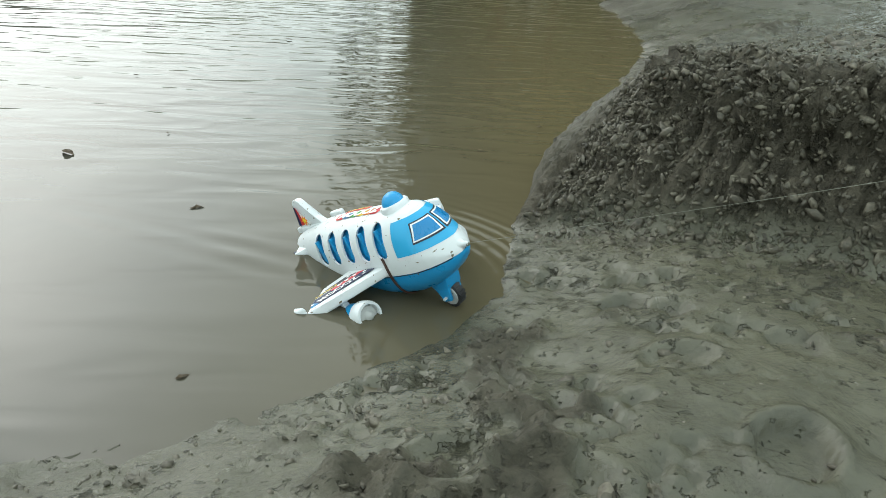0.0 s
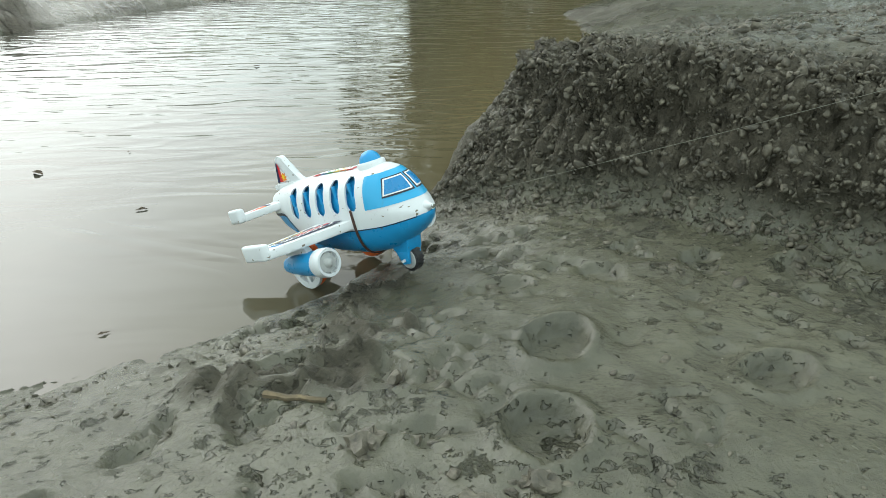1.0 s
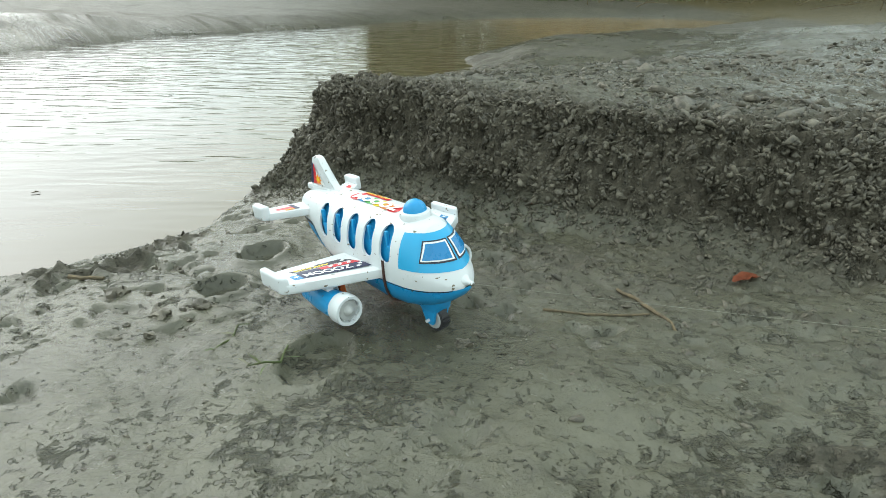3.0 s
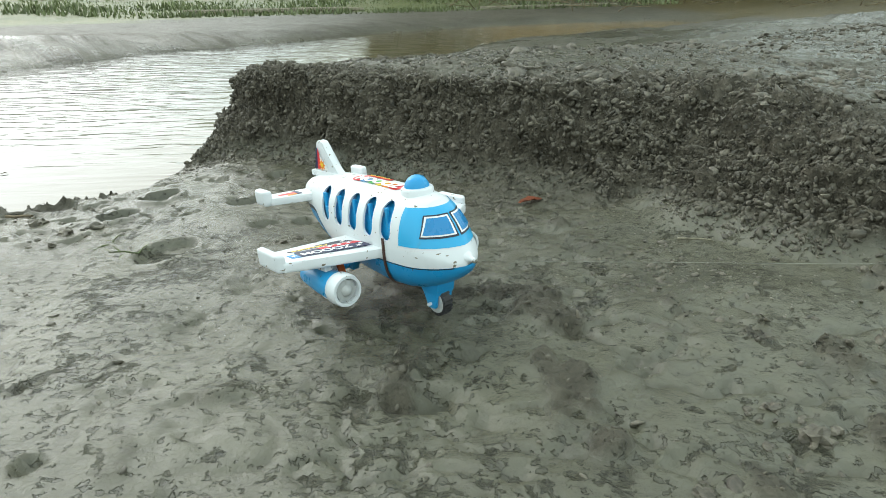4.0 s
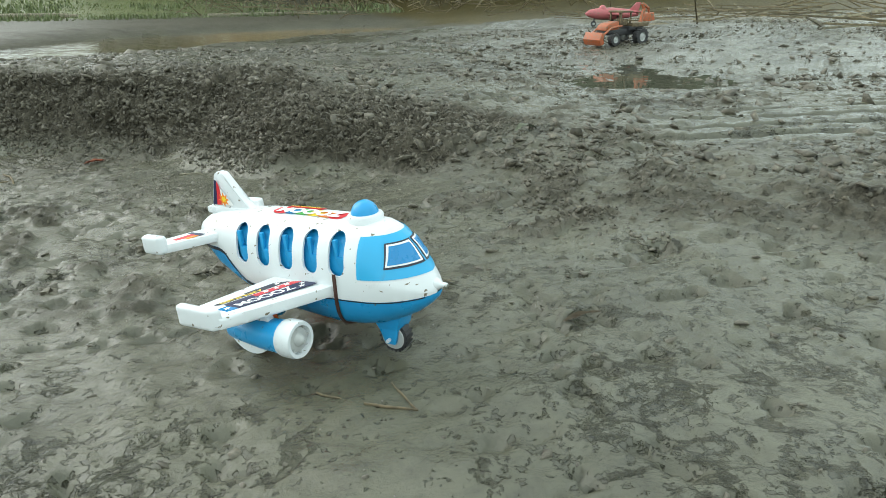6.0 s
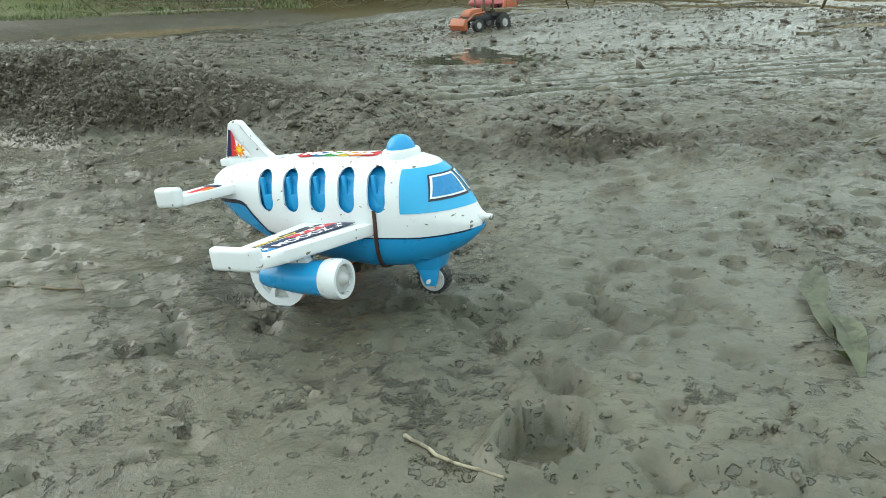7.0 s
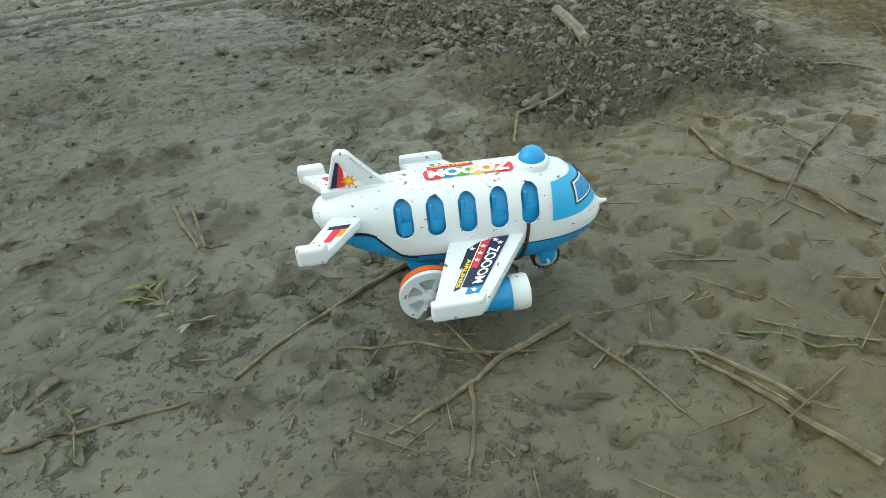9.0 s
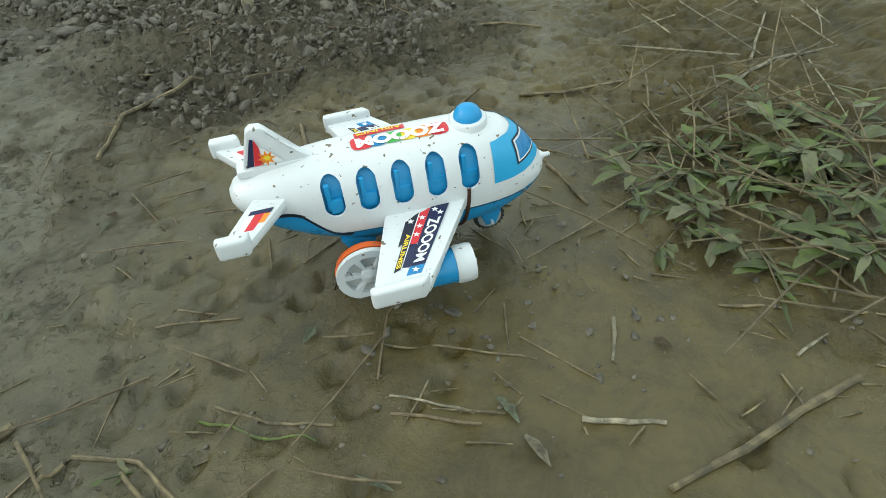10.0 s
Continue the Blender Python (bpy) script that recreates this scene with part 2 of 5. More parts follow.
def cells(x, y, size, k):
    """Distance to the nearest and the second nearest of scattered points, in cell sizes."""
    x, y = x / size, y / size
    ix, iy = np.floor(x), np.floor(y)
    best, second = np.full(np.shape(x), 9.0), np.full(np.shape(x), 9.0)
    for dx in (-1, 0, 1):
        for dy in (-1, 0, 1):
            jx, jy = ix + dx, iy + dy
            d = np.hypot(jx + 0.15 + 0.7 * lattice(jx, jy, k) - x, jy + 0.15 + 0.7 * lattice(jx, jy, k + 7) - y)
            second = np.minimum(second, np.maximum(best, d))
            best = np.minimum(best, d)
    return best, second


def pond_distance(x, y):
    """Metres to the water's edge, negative inside the pond."""
    best, inside = np.full(np.shape(x), 1e9), np.zeros(np.shape(x), bool)
    for (ax, ay), (bx, by) in zip(POND, np.roll(POND, -1, 0)):
        ex, ey = bx - ax, by - ay
        t = np.clip(((x - ax) * ex + (y - ay) * ey) / (ex * ex + ey * ey), 0, 1)
        best = np.minimum(best, np.hypot(x - ax - t * ex, y - ay - t * ey))
        if ay != by:
            inside ^= ((ay > y) != (by > y)) & (x < ex * (y - ay) / (by - ay) + ax)
    return np.where(inside, -best, best)


def smooth(x, a, b):
    t = np.clip((x - a) / (b - a), 0, 1)
    return t * t * (3 - 2 * t)


# hoof and foot prints: x, y, half length, half width, turn, depth
PRINTS = [(0.406, 0.272, 0.030, 0.024, 40, 0.010), (1.432, -1.352, 0.034, 0.024, 20, 0.020), (1.480, -1.300, 0.022, 0.016, 60, 0.008), (0.248, 0.326, 0.034, 0.027, 60, 0.012), (0.224, 0.218, 0.036, 0.030, 80, 0.012), (0.516, 0.446, 0.040, 0.028, 20, 0.008),
          (0.085, 0.300, 0.045, 0.032, -20, 0.008), (0.209, 0.440, 0.034, 0.022, 10, 0.007), (0.02, 0.33, 0.032, 0.026, 30, 0.008),
          (0.36, 0.05, 0.05, 0.03, 70, 0.007), (0.55, 0.30, 0.04, 0.03, 0, 0.006)]


def land(x, y, rough=True):
    """Height of the ground and, with it, how crumbly, how brown and how wet it is."""
    x, y = np.asarray(x, float), np.asarray(y, float)
    s = (x - ORIGIN[0]) * S_DIR[0] + (y - ORIGIN[1]) * S_DIR[1]
    u = (x - ORIGIN[0]) * U_DIR[0] + (y - ORIGIN[1]) * U_DIR[1]
    wob = fbm(x, y, 0.30, 11, 3, 0.4)
    s2 = s + 0.45 * np.maximum(0, u - 0.14)
    low = np.interp(s2, (-1.5, -0.8, -0.625, -0.515, -0.46, -0.395, -0.29, -0.2, -0.02, 0.3, 0.71, 1.1, 1.735, 2.21, 2.74, 3.16, 4.5, 9),
                    (-0.4, -0.21, -0.125, -0.072, -0.05, -0.027, -0.004, 0.005, 0.011, 0.017, 0.025, 0.039, 0.067, 0.092, 0.119, 0.155, 0.19, 0.2))
    top = np.interp(s, (-0.75, -0.5, -0.3, 0.2, 0.55, 0.8, 1.1, 1.5, 2.1, 2.5, 3.1, 4.5), (0.10, 0.155, 0.185, 0.185, 0.172, 0.14, 0.108, 0.112, 0.135, 0.142, 0.155, 0.19))
    top = np.maximum(top - 0.035 * np.maximum(0, u - 0.75) * smooth(s, 1.2, 0.4), np.minimum(top, 0.10))
    top = np.maximum(top, 0.12 + 0.09 * smooth(x, 2.9, 4.2)) * smooth(x, 2.4, 3.0) + top * (1 - smooth(x, 2.4, 3.0))
    top = top - 0.022 * (1 - smooth(np.hypot((x - 2.55) / 0.75, (y - 0.72) / 0.62), 0.5, 1.1))
    foot = np.interp(s, (-0.6, -0.38, -0.2, 0, 0.3, 0.6, 0.85, 1.1, 1.6, 3), (0.28, 0.30, 0.36, 0.41, 0.47, 0.53, 0.50, 0.40, 0.26, 0.20)) + 0.10 * wob
    width = np.interp(s, (-0.5, 0.0, 0.4, 0.7, 1.1, 2), (0.09, 0.11, 0.15, 0.21, 0.46, 0.70))
    bank = 1 - smooth(s + 0.5 * wob, 0.95, 1.35)
    rise = smooth(u, foot, foot + width)
    z = low + (np.maximum(top, low) - low) * rise
    d = pond_distance(x, y)
    far = smooth(y, 3.6, 4.6) * smooth(d, -0.2, 0.4)
    z = z * (1 - far) + far * (0.02 + 0.012 * np.clip(d, 0, 30) + 0.05 * np.clip(d - 3.2, 0, 25) + 0.09 * np.clip(d - 5.0, 0, 12))
    cliff = smooth(u, 0.30, 0.42) * smooth(x, -0.3, 0.0) * (1 - smooth(y, 1.0, 1.9))
    gain = 0.32 + 0.85 * cliff
    gentle = smooth(y, 1.5, 2.1) * smooth(x, -0.2, 0.2) * (1 - far)
    brow = (1 - gentle) * (gain * d + 0.02 * cliff * smooth(d, 0, 0.03)) + gentle * (np.minimum(0.085, 0.28 * d) + 0.05 * d)
    z = np.where(d < 0, np.minimum(z, W + 0.9 * np.maximum(d, -0.4)), np.minimum(z, W + 0.003 + brow))
    z = np.where(d > 0, np.maximum(z, W + 0.004 + 0.22 * np.minimum(d, 0.25)), z)
    away = smooth(np.hypot(x - 1.5, y), 4.0, 9.0)
    dry = np.clip(smooth(rise, 0.08, 0.35) * (1 - 0.85 * smooth(u, foot + width, foot + width + 0.22)) + 0.35 * smooth(wob, 0.12, 0.4), 0, 1) * (1 - far) + 0.6 * far
    rubble = smooth(s + 0.8 * (u - 0.5) + 0.35 * wob, 2.70, 2.95) * smooth(u + 0.2 * wob, 0.26, 0.42) * (1 - smooth(s + 0.3 * wob, 3.25, 3.5)) * (1 - smooth(u + 0.3 * wob, 1.15, 1.5))
    rubble = np.maximum(rubble, 0.9 * (1 - smooth(np.hypot((s - 1.78) / 0.20, (u - 0.58) / 0.10) + 1.2 * wob, 0.6, 1.1)))
    tread = u - 0.81 - 0.56 * (s - 1.4)
    wheeled = smooth(s, 1.25, 1.5) * (1 - smooth(s, 2.4, 2.8)) * smooth(tread, -0.06, 0.0) * (1 - smooth(tread, 0.34, 0.46))
    plateau = smooth(u, foot + 0.7 * width, foot + width + 0.1) * bank
    broken = smooth(fbm(x, y, 0.22, 131, 4, 0.6), -0.12, 0.22)
    dry = np.maximum(np.maximum(dry * np.where(far > 0.5, 1.0, np.maximum(bank, 0.25)), 0.45 * plateau * broken), np.maximum(rubble, 0.6 * smooth(s + 0.4 * wob, 3.3, 3.7))) * (1 - 0.8 * wheeled)
    brown = (1 - 0.8 * rubble) * np.maximum(smooth(s, 2.45, 3.1), smooth(x, 3.9, 4.6))
    film = smooth(fbm(x, y, 0.30, 31, 4, 0.55), -0.14, 0.22) * (1 - smooth(rise, 0.05, 0.25) * (1 - smooth(u, foot + width + 0.05, foot + width + 0.45)))
    film = np.maximum(film, wheeled) * (1 - far) * (1 - rubble) * (1 - 0.7 * smooth(s, 2.6, 3.2))
    h = np.zeros(np.shape(x))
    if rough:
        q = u + 1.3 * np.maximum(z, -0.05)
        b1, b2 = cells(s + 0.03 * wob, q, 0.040, 3)
        c1, c2 = cells(s, q + 0.03 * wob, 0.017, 5)
        lump = dry * (1 - away) * smooth(d, 0.0, 0.02) * (1 - 0.15 * rubble)
        patch = smooth(fbm(s, q, 0.13, 25, 3), -0.25, 0.2)
        h = h + lump * ((0.4 + 0.6 * patch) * (0.013 * (0.5 - b1) + 0.011 * (0.5 - c1)) + 0.034 * fbm(s, q, 0.13, 21, 5, 0.6))
        h = h - lump * (0.0065 * (1 - smooth(b2 - b1, 0.02, 0.15)) + 0.005 * (1 - smooth(c2 - c1, 0.02, 0.18)))
        calm = (1 - 0.8 * dry) * (1 - 0.9 * away) * (1 - 0.75 * wheeled)
        calm = calm * (1 + 0.25 * (1 - smooth(s, 0.3, 1.2)) * (1 - smooth(u, 0.1, 0.4)))
        h = h + calm * (0.012 * fbm(x, y, 0.20, 41, 3) + 0.0045 * (0.55 + 0.45 * smooth(s, 0.2, 1.2)) * fbm(x, y, 0.05, 51, 4, 0.62))
        crease = np.abs(fbm(x + 0.03 * wob, y, 0.09, 111, 3))
        h = h - calm * 0.006 * (1 - smooth(crease, 0.0, 0.05)) * smooth(fbm(x, y, 0.25, 117, 2), -0.1, 0.25)
        pit = smooth(fbm(x, y, 0.035, 61, 3), 0.26, 0.42) * smooth(fbm(x, y, 0.3, 71, 2), -0.15, 0.25)
        h = h - calm * 0.010 * pit
        chunk = smooth(fbm(x, y, 0.075, 81, 3), 0.16, 0.30) * smooth(fbm(x, y, 0.4, 91, 2), -0.05, 0.25)
        h = h + calm * chunk * (0.014 * (0.75 - b1) + 0.007 * (0.5 - c1))
        e1, e2 = cells(x + 0.05 * wob, y + 0.012 * fbm(x, y, 0.03, 141, 2), 0.048, 13)
        chip = (1 - smooth(e1 + 0.35 * fbm(x, y, 0.02, 151, 2), 0.16, 0.27)) * smooth(fbm(x, y, 0.17, 161, 3), 0.06, 0.30) * (0.35 + 0.65 * smooth(s, 0.2, 1.0))
        h = h - calm * chip * 0.0075 * (1 - wheeled)
        h = h - 0.016 * wheeled * smooth(np.sin(math.tau * (tread + 0.03 * wob) / 0.115), 0.1, 0.8) + 0.008 * wheeled * fbm(3 * tread, s, 0.06, 171, 3)
        dry = np.clip(dry + 0.6 * chunk * calm, 0, 1)
        film = film * (1 - chunk)
        for px, py, la, lb, turn, depth in PRINTS:
            ca, sa = math.cos(radians(turn)), math.sin(radians(turn))
            p, r = ((x - px) * ca + (y - py) * sa) / la, (-(x - px) * sa + (y - py) * ca) / lb
            r = np.hypot(p, r) + 0.18 * fbm(x, y, 0.04, 101, 2)
            h = h - depth * (1 - smooth(r, 0.86, 1.0)) + 0.5 * depth * smooth(r, 0.85, 1.05) * (1 - smooth(r, 1.05, 1.5))
    green = smooth(d + 0.6 * wob, 2.3, 2.9) * smooth(y, 4.5, 5.5) * (1 - smooth(x + 0.5 * wob, 0.5, 3.5))
    return z, h, dry, brown, film, green


def graded(a, b, step, reach, growth=1.05):
    mid = list(np.arange(a, b + step / 2, step))
    out, d = [], step
    while not out or out[-1] < reach:
        d *= growth
        out.append((out[-1] if out else 0.0) + d)
    return np.array([a - v for v in reversed(out)] + mid + [mid[-1] + v for v in out])


def sheet(name, X, Y, Z, mat, attributes=()):
    """A regular sheet of quads with smooth shading."""
    nu, nv = X.shape
    me = bpy.data.meshes.new(name)
    idx = np.arange(nu * nv).reshape(nu, nv)
    quads = np.stack((idx[:-1, :-1], idx[1:, :-1], idx[1:, 1:], idx[:-1, 1:]), -1).reshape(-1)
    n = len(quads) // 4
    me.vertices.add(nu * nv)
    me.vertices.foreach_set("co", np.stack((X, Y, Z), -1).reshape(-1))
    me.loops.add(4 * n)
    me.loops.foreach_set("vertex_index", quads.astype(np.int32))
    me.polygons.add(n)
    me.polygons.foreach_set("loop_start", np.arange(0, 4 * n, 4, dtype=np.int32))
    me.polygons.foreach_set("use_smooth", np.ones(n, bool))
    me.update(calc_edges=True)
    for key, values in attributes:
        me.attributes.new(key, "FLOAT", "POINT").data.foreach_set("value", values.reshape(-1).astype(np.float32))
    me.materials.append(mat)
    return new(name, me)


def ground():
    sv, uv = graded(-0.85, 3.6, 0.0050, 500), graded(-0.6, 1.55, 0.0050, 500)
    U, S = np.meshgrid(uv, sv)
    X = ORIGIN[0] + (S * S_DIR[0] + U * U_DIR[0]) / 0.9981
    Y = ORIGIN[1] + (S * S_DIR[1] + U * U_DIR[1]) / 0.9981
    Z, H, dry, brown, film, green = land(X, Y)
    gs = np.gradient(Z, axis=0) / np.gradient(sv)[:, None]
    gu = np.gradient(Z, axis=1) / np.gradient(uv)[None, :]
    size = np.sqrt(1 + gs ** 2 + gu ** 2)
    X, Y, Z = X - H * (gs * S_DIR[0] + gu * U_DIR[0]) / size, Y - H * (gs * S_DIR[1] + gu * U_DIR[1]) / size, Z + H / size
    ob = sheet("ground", X, Y, Z, MUD, (("dry", dry), ("brown", brown), ("film", film), ("green", green)))
    ob.data.flip_normals()
    return tagged(ob, "wet grey mud flat with crumbly bank and brown silt", "ground", kind="structure")


def water():
    xv, yv = np.linspace(-4.2, 4.8, 91), np.linspace(-0.2, 8.4, 91)
    X, Y = np.meshgrid(xv, yv, indexing="ij")
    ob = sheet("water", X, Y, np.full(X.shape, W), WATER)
    return tagged(ob, "murky olive-brown pond water reflecting a pale sky", "water", kind="structure")


def heights(x, y):
    z, h, *rest = land(np.asarray(x, float), np.asarray(y, float))
    return z + h


def height(x, y):
    z, h, *rest = land(np.array([x]), np.array([y]))
    return float(z[0] + h[0])


# ---- helpers for things ----
def part(name, bm, mat, parent=None, label="", smooth_shade=True):
    """Links a bmesh as one mesh object, under a thing or a part."""
    me = bpy.data.meshes.new(name)
    bmesh.ops.recalc_face_normals(bm, faces=bm.faces)
    for f in bm.faces:
        f.smooth = smooth_shade
    bm.to_mesh(me)
    bm.free()
    for mm in mat if isinstance(mat, tuple) else (mat,):
        me.materials.append(mm)
    if smooth_shade:
        me.set_sharp_from_angle(angle=radians(38))
    ob = new(name, me)
    ob.parent = parent
    return tagged(ob, label)


def prism(bm, outline, lift, bevel=0.0, segments=2):
    """A slab from an outline of places, carried along the vector lift; edges rounded."""
    a = [bm.verts.new(p) for p in outline]
    b = [bm.verts.new(Vector(p) + Vector(lift)) for p in outline]
    faces = [bm.faces.new(a), bm.faces.new(list(reversed(b)))]
    for i in range(len(a)):
        j = (i + 1) % len(a)
        faces.append(bm.faces.new((a[j], a[i], b[i], b[j])))
    if bevel:
        edges = list({e for f in faces for e in f.edges})
        bmesh.ops.bevel(bm, geom=edges, offset=bevel, segments=segments, affect="EDGES", profile=0.6, clamp_overlap=True)
    return bm


def box(bm, centre, size, bevel=0.0, turn=(0, 0, 0)):
    m = pose(*centre, *turn)
    x, y, z = (v / 2 for v in size)
    pts = [m @ Vector(p) for p in ((-x, -y, -z), (x, -y, -z), (x, y, -z), (-x, y, -z))]
    return prism(bm, pts, m.to_3x3() @ Vector((0, 0, 2 * z)), bevel)


def lathe(bm, profile, m, n=28):
    """Turns a profile of (along, radius) round the x axis of the pose m."""
    rings = []
    for a, r in profile:
        if r < 1e-6:
            rings.append([bm.verts.new(m @ Vector((a, 0, 0)))])
        else:
            rings.append([bm.verts.new(m @ Vector((a, r * math.cos(k * math.tau / n), r * math.sin(k * math.tau / n)))) for k in range(n)])
    for p, q in zip(rings, rings[1:]):
        for k in range(n):
            j = (k + 1) % n
            if len(p) == 1 and len(q) > 1:
                bm.faces.new((p[0], q[k], q[j]))
            elif len(q) == 1 and len(p) > 1:
                bm.faces.new((p[k], p[j], q[0]))
            elif len(p) > 1:
                bm.faces.new((p[k], p[j], q[j], q[k]))
    return bm


def tube(bm, pts, radii, n=6, cap=True):
    """A tapered round rod along a line of places."""
    pts = [Vector(p) for p in pts]
    rings = []
    for i, p in enumerate(pts):
        d = (pts[min(i + 1, len(pts) - 1)] - pts[max(i - 1, 0)]).normalized()
        a = d.orthogonal().normalized()
        b = d.cross(a)
        r = radii[i] if isinstance(radii, (list, tuple)) else radii
        rings.append([bm.verts.new(p + r * (math.cos(k * math.tau / n) * a + math.sin(k * math.tau / n) * b)) for k in range(n)])
    for p, q in zip(rings, rings[1:]):
        for k in range(n):
            bm.faces.new((p[k], p[(k + 1) % n], q[(k + 1) % n], q[k]))
    if cap:
        bm.faces.new(list(reversed(rings[0])))
        bm.faces.new(rings[-1])
    return bm


# ---- the toy airliner: x forwards, y to its left, z up, the pin on its nose at the origin ----
HULL_X = (-0.2765, -0.272, -0.262, -0.245, -0.22, -0.19, -0.15, -0.105, -0.078, -0.06, -0.047, -0.036, -0.026, -0.018, -0.012, -0.0085)
HULL_W = (0.0060, 0.014, 0.0205, 0.0260, 0.0310, 0.0350, 0.0375, 0.0385, 0.0380, 0.0368, 0.0345, 0.0310, 0.0255, 0.0190, 0.0120, 0.0050)
HULL_T = (0.0380, 0.0435, 0.0490, 0.0530, 0.0560, 0.0575, 0.0575, 0.0565, 0.0560, 0.0545, 0.0510, 0.0430, 0.0320, 0.0200, 0.0100, 0.0030)
HULL_B = (0.0270, 0.0210, 0.0110, -0.0040, -0.0180, -0.0300, -0.0380, -0.0425, -0.0410, -0.0375, -0.0330, -0.0285, -0.0235, -0.0180, -0.0125, -0.0080)
SEAM_X, SEAM_Z = (-0.28, -0.235, -0.226, -0.204, -0.196, -0.05, 0.0), (0.023, 0.024, 0.022, -0.004, -0.0065, -0.0065, -0.004)


def hull(x):
    w, t, b = np.interp(x, HULL_X, HULL_W), np.interp(x, HULL_X, HULL_T), np.interp(x, HULL_X, HULL_B)
    return float(w), float((t + b) / 2), float((t - b) / 2)


def hull_point(x, angle, off=0.0):
    """A place on the rounded-square section at x; angle in radians up from the left side."""
    w, zc, h = hull(x)
    c, s = math.cos(angle), math.sin(angle)
    k = 1.0 / (abs(c) ** 2.5 + abs(s) ** 2.5) ** 0.4
    lean = 0.50 * float(np.interp(x, (-0.085, -0.060, -0.036, -0.012), (0.0, 0.22, 0.75, 1.0))) * max(0.0, k * s)
    return Vector((x, (w + off) * k * c * (1 - lean), zc + (h + off) * k * s))


def angle_at(x, z, off=0.0):
    """The angle at which the section at x stands at height z."""
    lo, hi = -math.pi / 2, math.pi / 2
    for _ in range(30):
        mid = (lo + hi) / 2
        if hull_point(x, mid, off).z < z:
            lo = mid
        else:
            hi = mid
    return lo


STATIONS = sorted(set(list(HULL_X) + list(np.linspace(-0.27, -0.05, 34)) + list(np.linspace(-0.05, -0.01, 14))))


def shell(bm, upper, off, thick=0.0):
    """The upper or lower half of the hull as a skin, with an inner skin where thick is given."""
    skins = []
    for inner in (0.0, thick) if thick else (0.0,):
        rows = []
        for x in STATIONS:
            a = angle_at(x, float(np.interp(x, SEAM_X, SEAM_Z)))
            ends = (a, math.pi - a) if upper else (math.pi - a, math.tau + a)
            rows.append([bm.verts.new(hull_point(x, ends[0] + (ends[1] - ends[0]) * k / 40, off - inner)) for k in range(41)])
        skins.append(rows)
        for p, q in zip(rows, rows[1:]):
            for k in range(40):
                bm.faces.new((p[k], p[k + 1], q[k + 1], q[k]))
    if thick:
        o, i = skins
        for a, b in ((o[0], i[0]), (o[-1], i[-1]), ([r[0] for r in o], [r[0] for r in i]), ([r[-1] for r in o], [r[-1] for r in i])):
            for k in range(len(a) - 1):
                bm.faces.new((a[k], a[k + 1], b[k + 1], b[k]))
    else:
        for end in (skins[0][0], skins[0][-1]):
            bm.faces.new(end)
    return bm


def nose_contour(z, off):
    """The outline of the nose at height z from its right side round the front to its left."""
    right = []
    xs = [x for x in np.linspace(-0.0645, -0.008, 90) if abs(z - hull(x)[1]) < hull(x)[2] + off]
    for x in xs:
        a = angle_at(x, z, off)
        p = hull_point(x, a, off)
        right.append((x, -p.y))
    tip = xs[-1] + 0.0006
    pts = np.array(right + [(tip, 0.0)] + [(x, -y) for x, y in reversed(right)])
    run = np.concatenate(([0], np.cumsum(np.hypot(*np.diff(pts, axis=0).T))))
    return pts, run / run[-1]


def nose_patch(bm, q0, q1, z0, z1, off, nq=36, nz=7, lean=0.0):
    grid = []
    for j in range(nz + 1):
        z = z0 + (z1 - z0) * j / nz
        pts, run = nose_contour(z, off)
        row = []
        for i in range(nq + 1):
            q = q0 + (q1 - q0) * i / nq + lean * (j / nz) * (1 if q0 < 0.5 else -1) * (1 - i / nq if q0 < 0.5 else i / nq)
            row.append(bm.verts.new((float(np.interp(q, run, pts[:, 0])), float(np.interp(q, run, pts[:, 1])), z)))
        grid.append(row)
    for a, b in zip(grid, grid[1:]):
        for i in range(nq):
            bm.faces.new((a[i], a[i + 1], b[i + 1], b[i]))
    return bm


def flat_patch(bm, pts, lift):
    """A thin printed sticker with a little depth."""
    return prism(bm, pts, lift)


def star(centre, r0, r1, n, across, up):
    c, a, b = Vector(centre), Vector(across), Vector(up)
    return [c + (r0 if k % 2 == 0 else r1) * (math.cos(k * math.pi / n) * a + math.sin(k * math.pi / n) * b) for k in range(2 * n)]


def wing_place(side, a, b):
    """On the wing's top: a from root to tip, b from rear to front edge."""
    y = 0.037 + (0.113 - 0.037) * a
    rear, front = -0.150 - 0.034 * a, -0.088 - 0.052 * a
    return Vector((rear + (front - rear) * b, side * y, 0.0064 - 0.0040 * a))


def tail_place(side, a, b):
    y = 0.026 + (0.060 - 0.026) * a
    rear, front = -0.262 - 0.022 * a, -0.236 - 0.024 * a
    return Vector((rear + (front - rear) * b, side * y, 0.0392 - 0.0036 * a))


def lettering(name, words, mat, parent, place, weight=0.03):
    """Printed capitals; place(a, b) gives the spot a along the line and b up the letters."""
    curve = bpy.data.curves.new("lettering", "FONT")
    curve.body, curve.offset = words, weight
    word = bpy.data.objects.new("lettering", curve)
    me = bpy.data.meshes.new_from_object(word)
    bm = bmesh.new()
    bm.from_mesh(me)
    bmesh.ops.triangulate(bm, faces=bm.faces)
    xs, ys = [v.co.x for v in bm.verts], [v.co.y for v in bm.verts]
    for v in bm.verts:
        v.co = place((v.co.x - min(xs)) / (max(xs) - min(xs)), (v.co.y - min(ys)) / (max(ys) - min(ys)))
    bpy.data.objects.remove(word)
    bpy.data.curves.remove(curve)
    bpy.data.meshes.remove(me)
    return part(name, bm, mat, parent, smooth_shade=False)


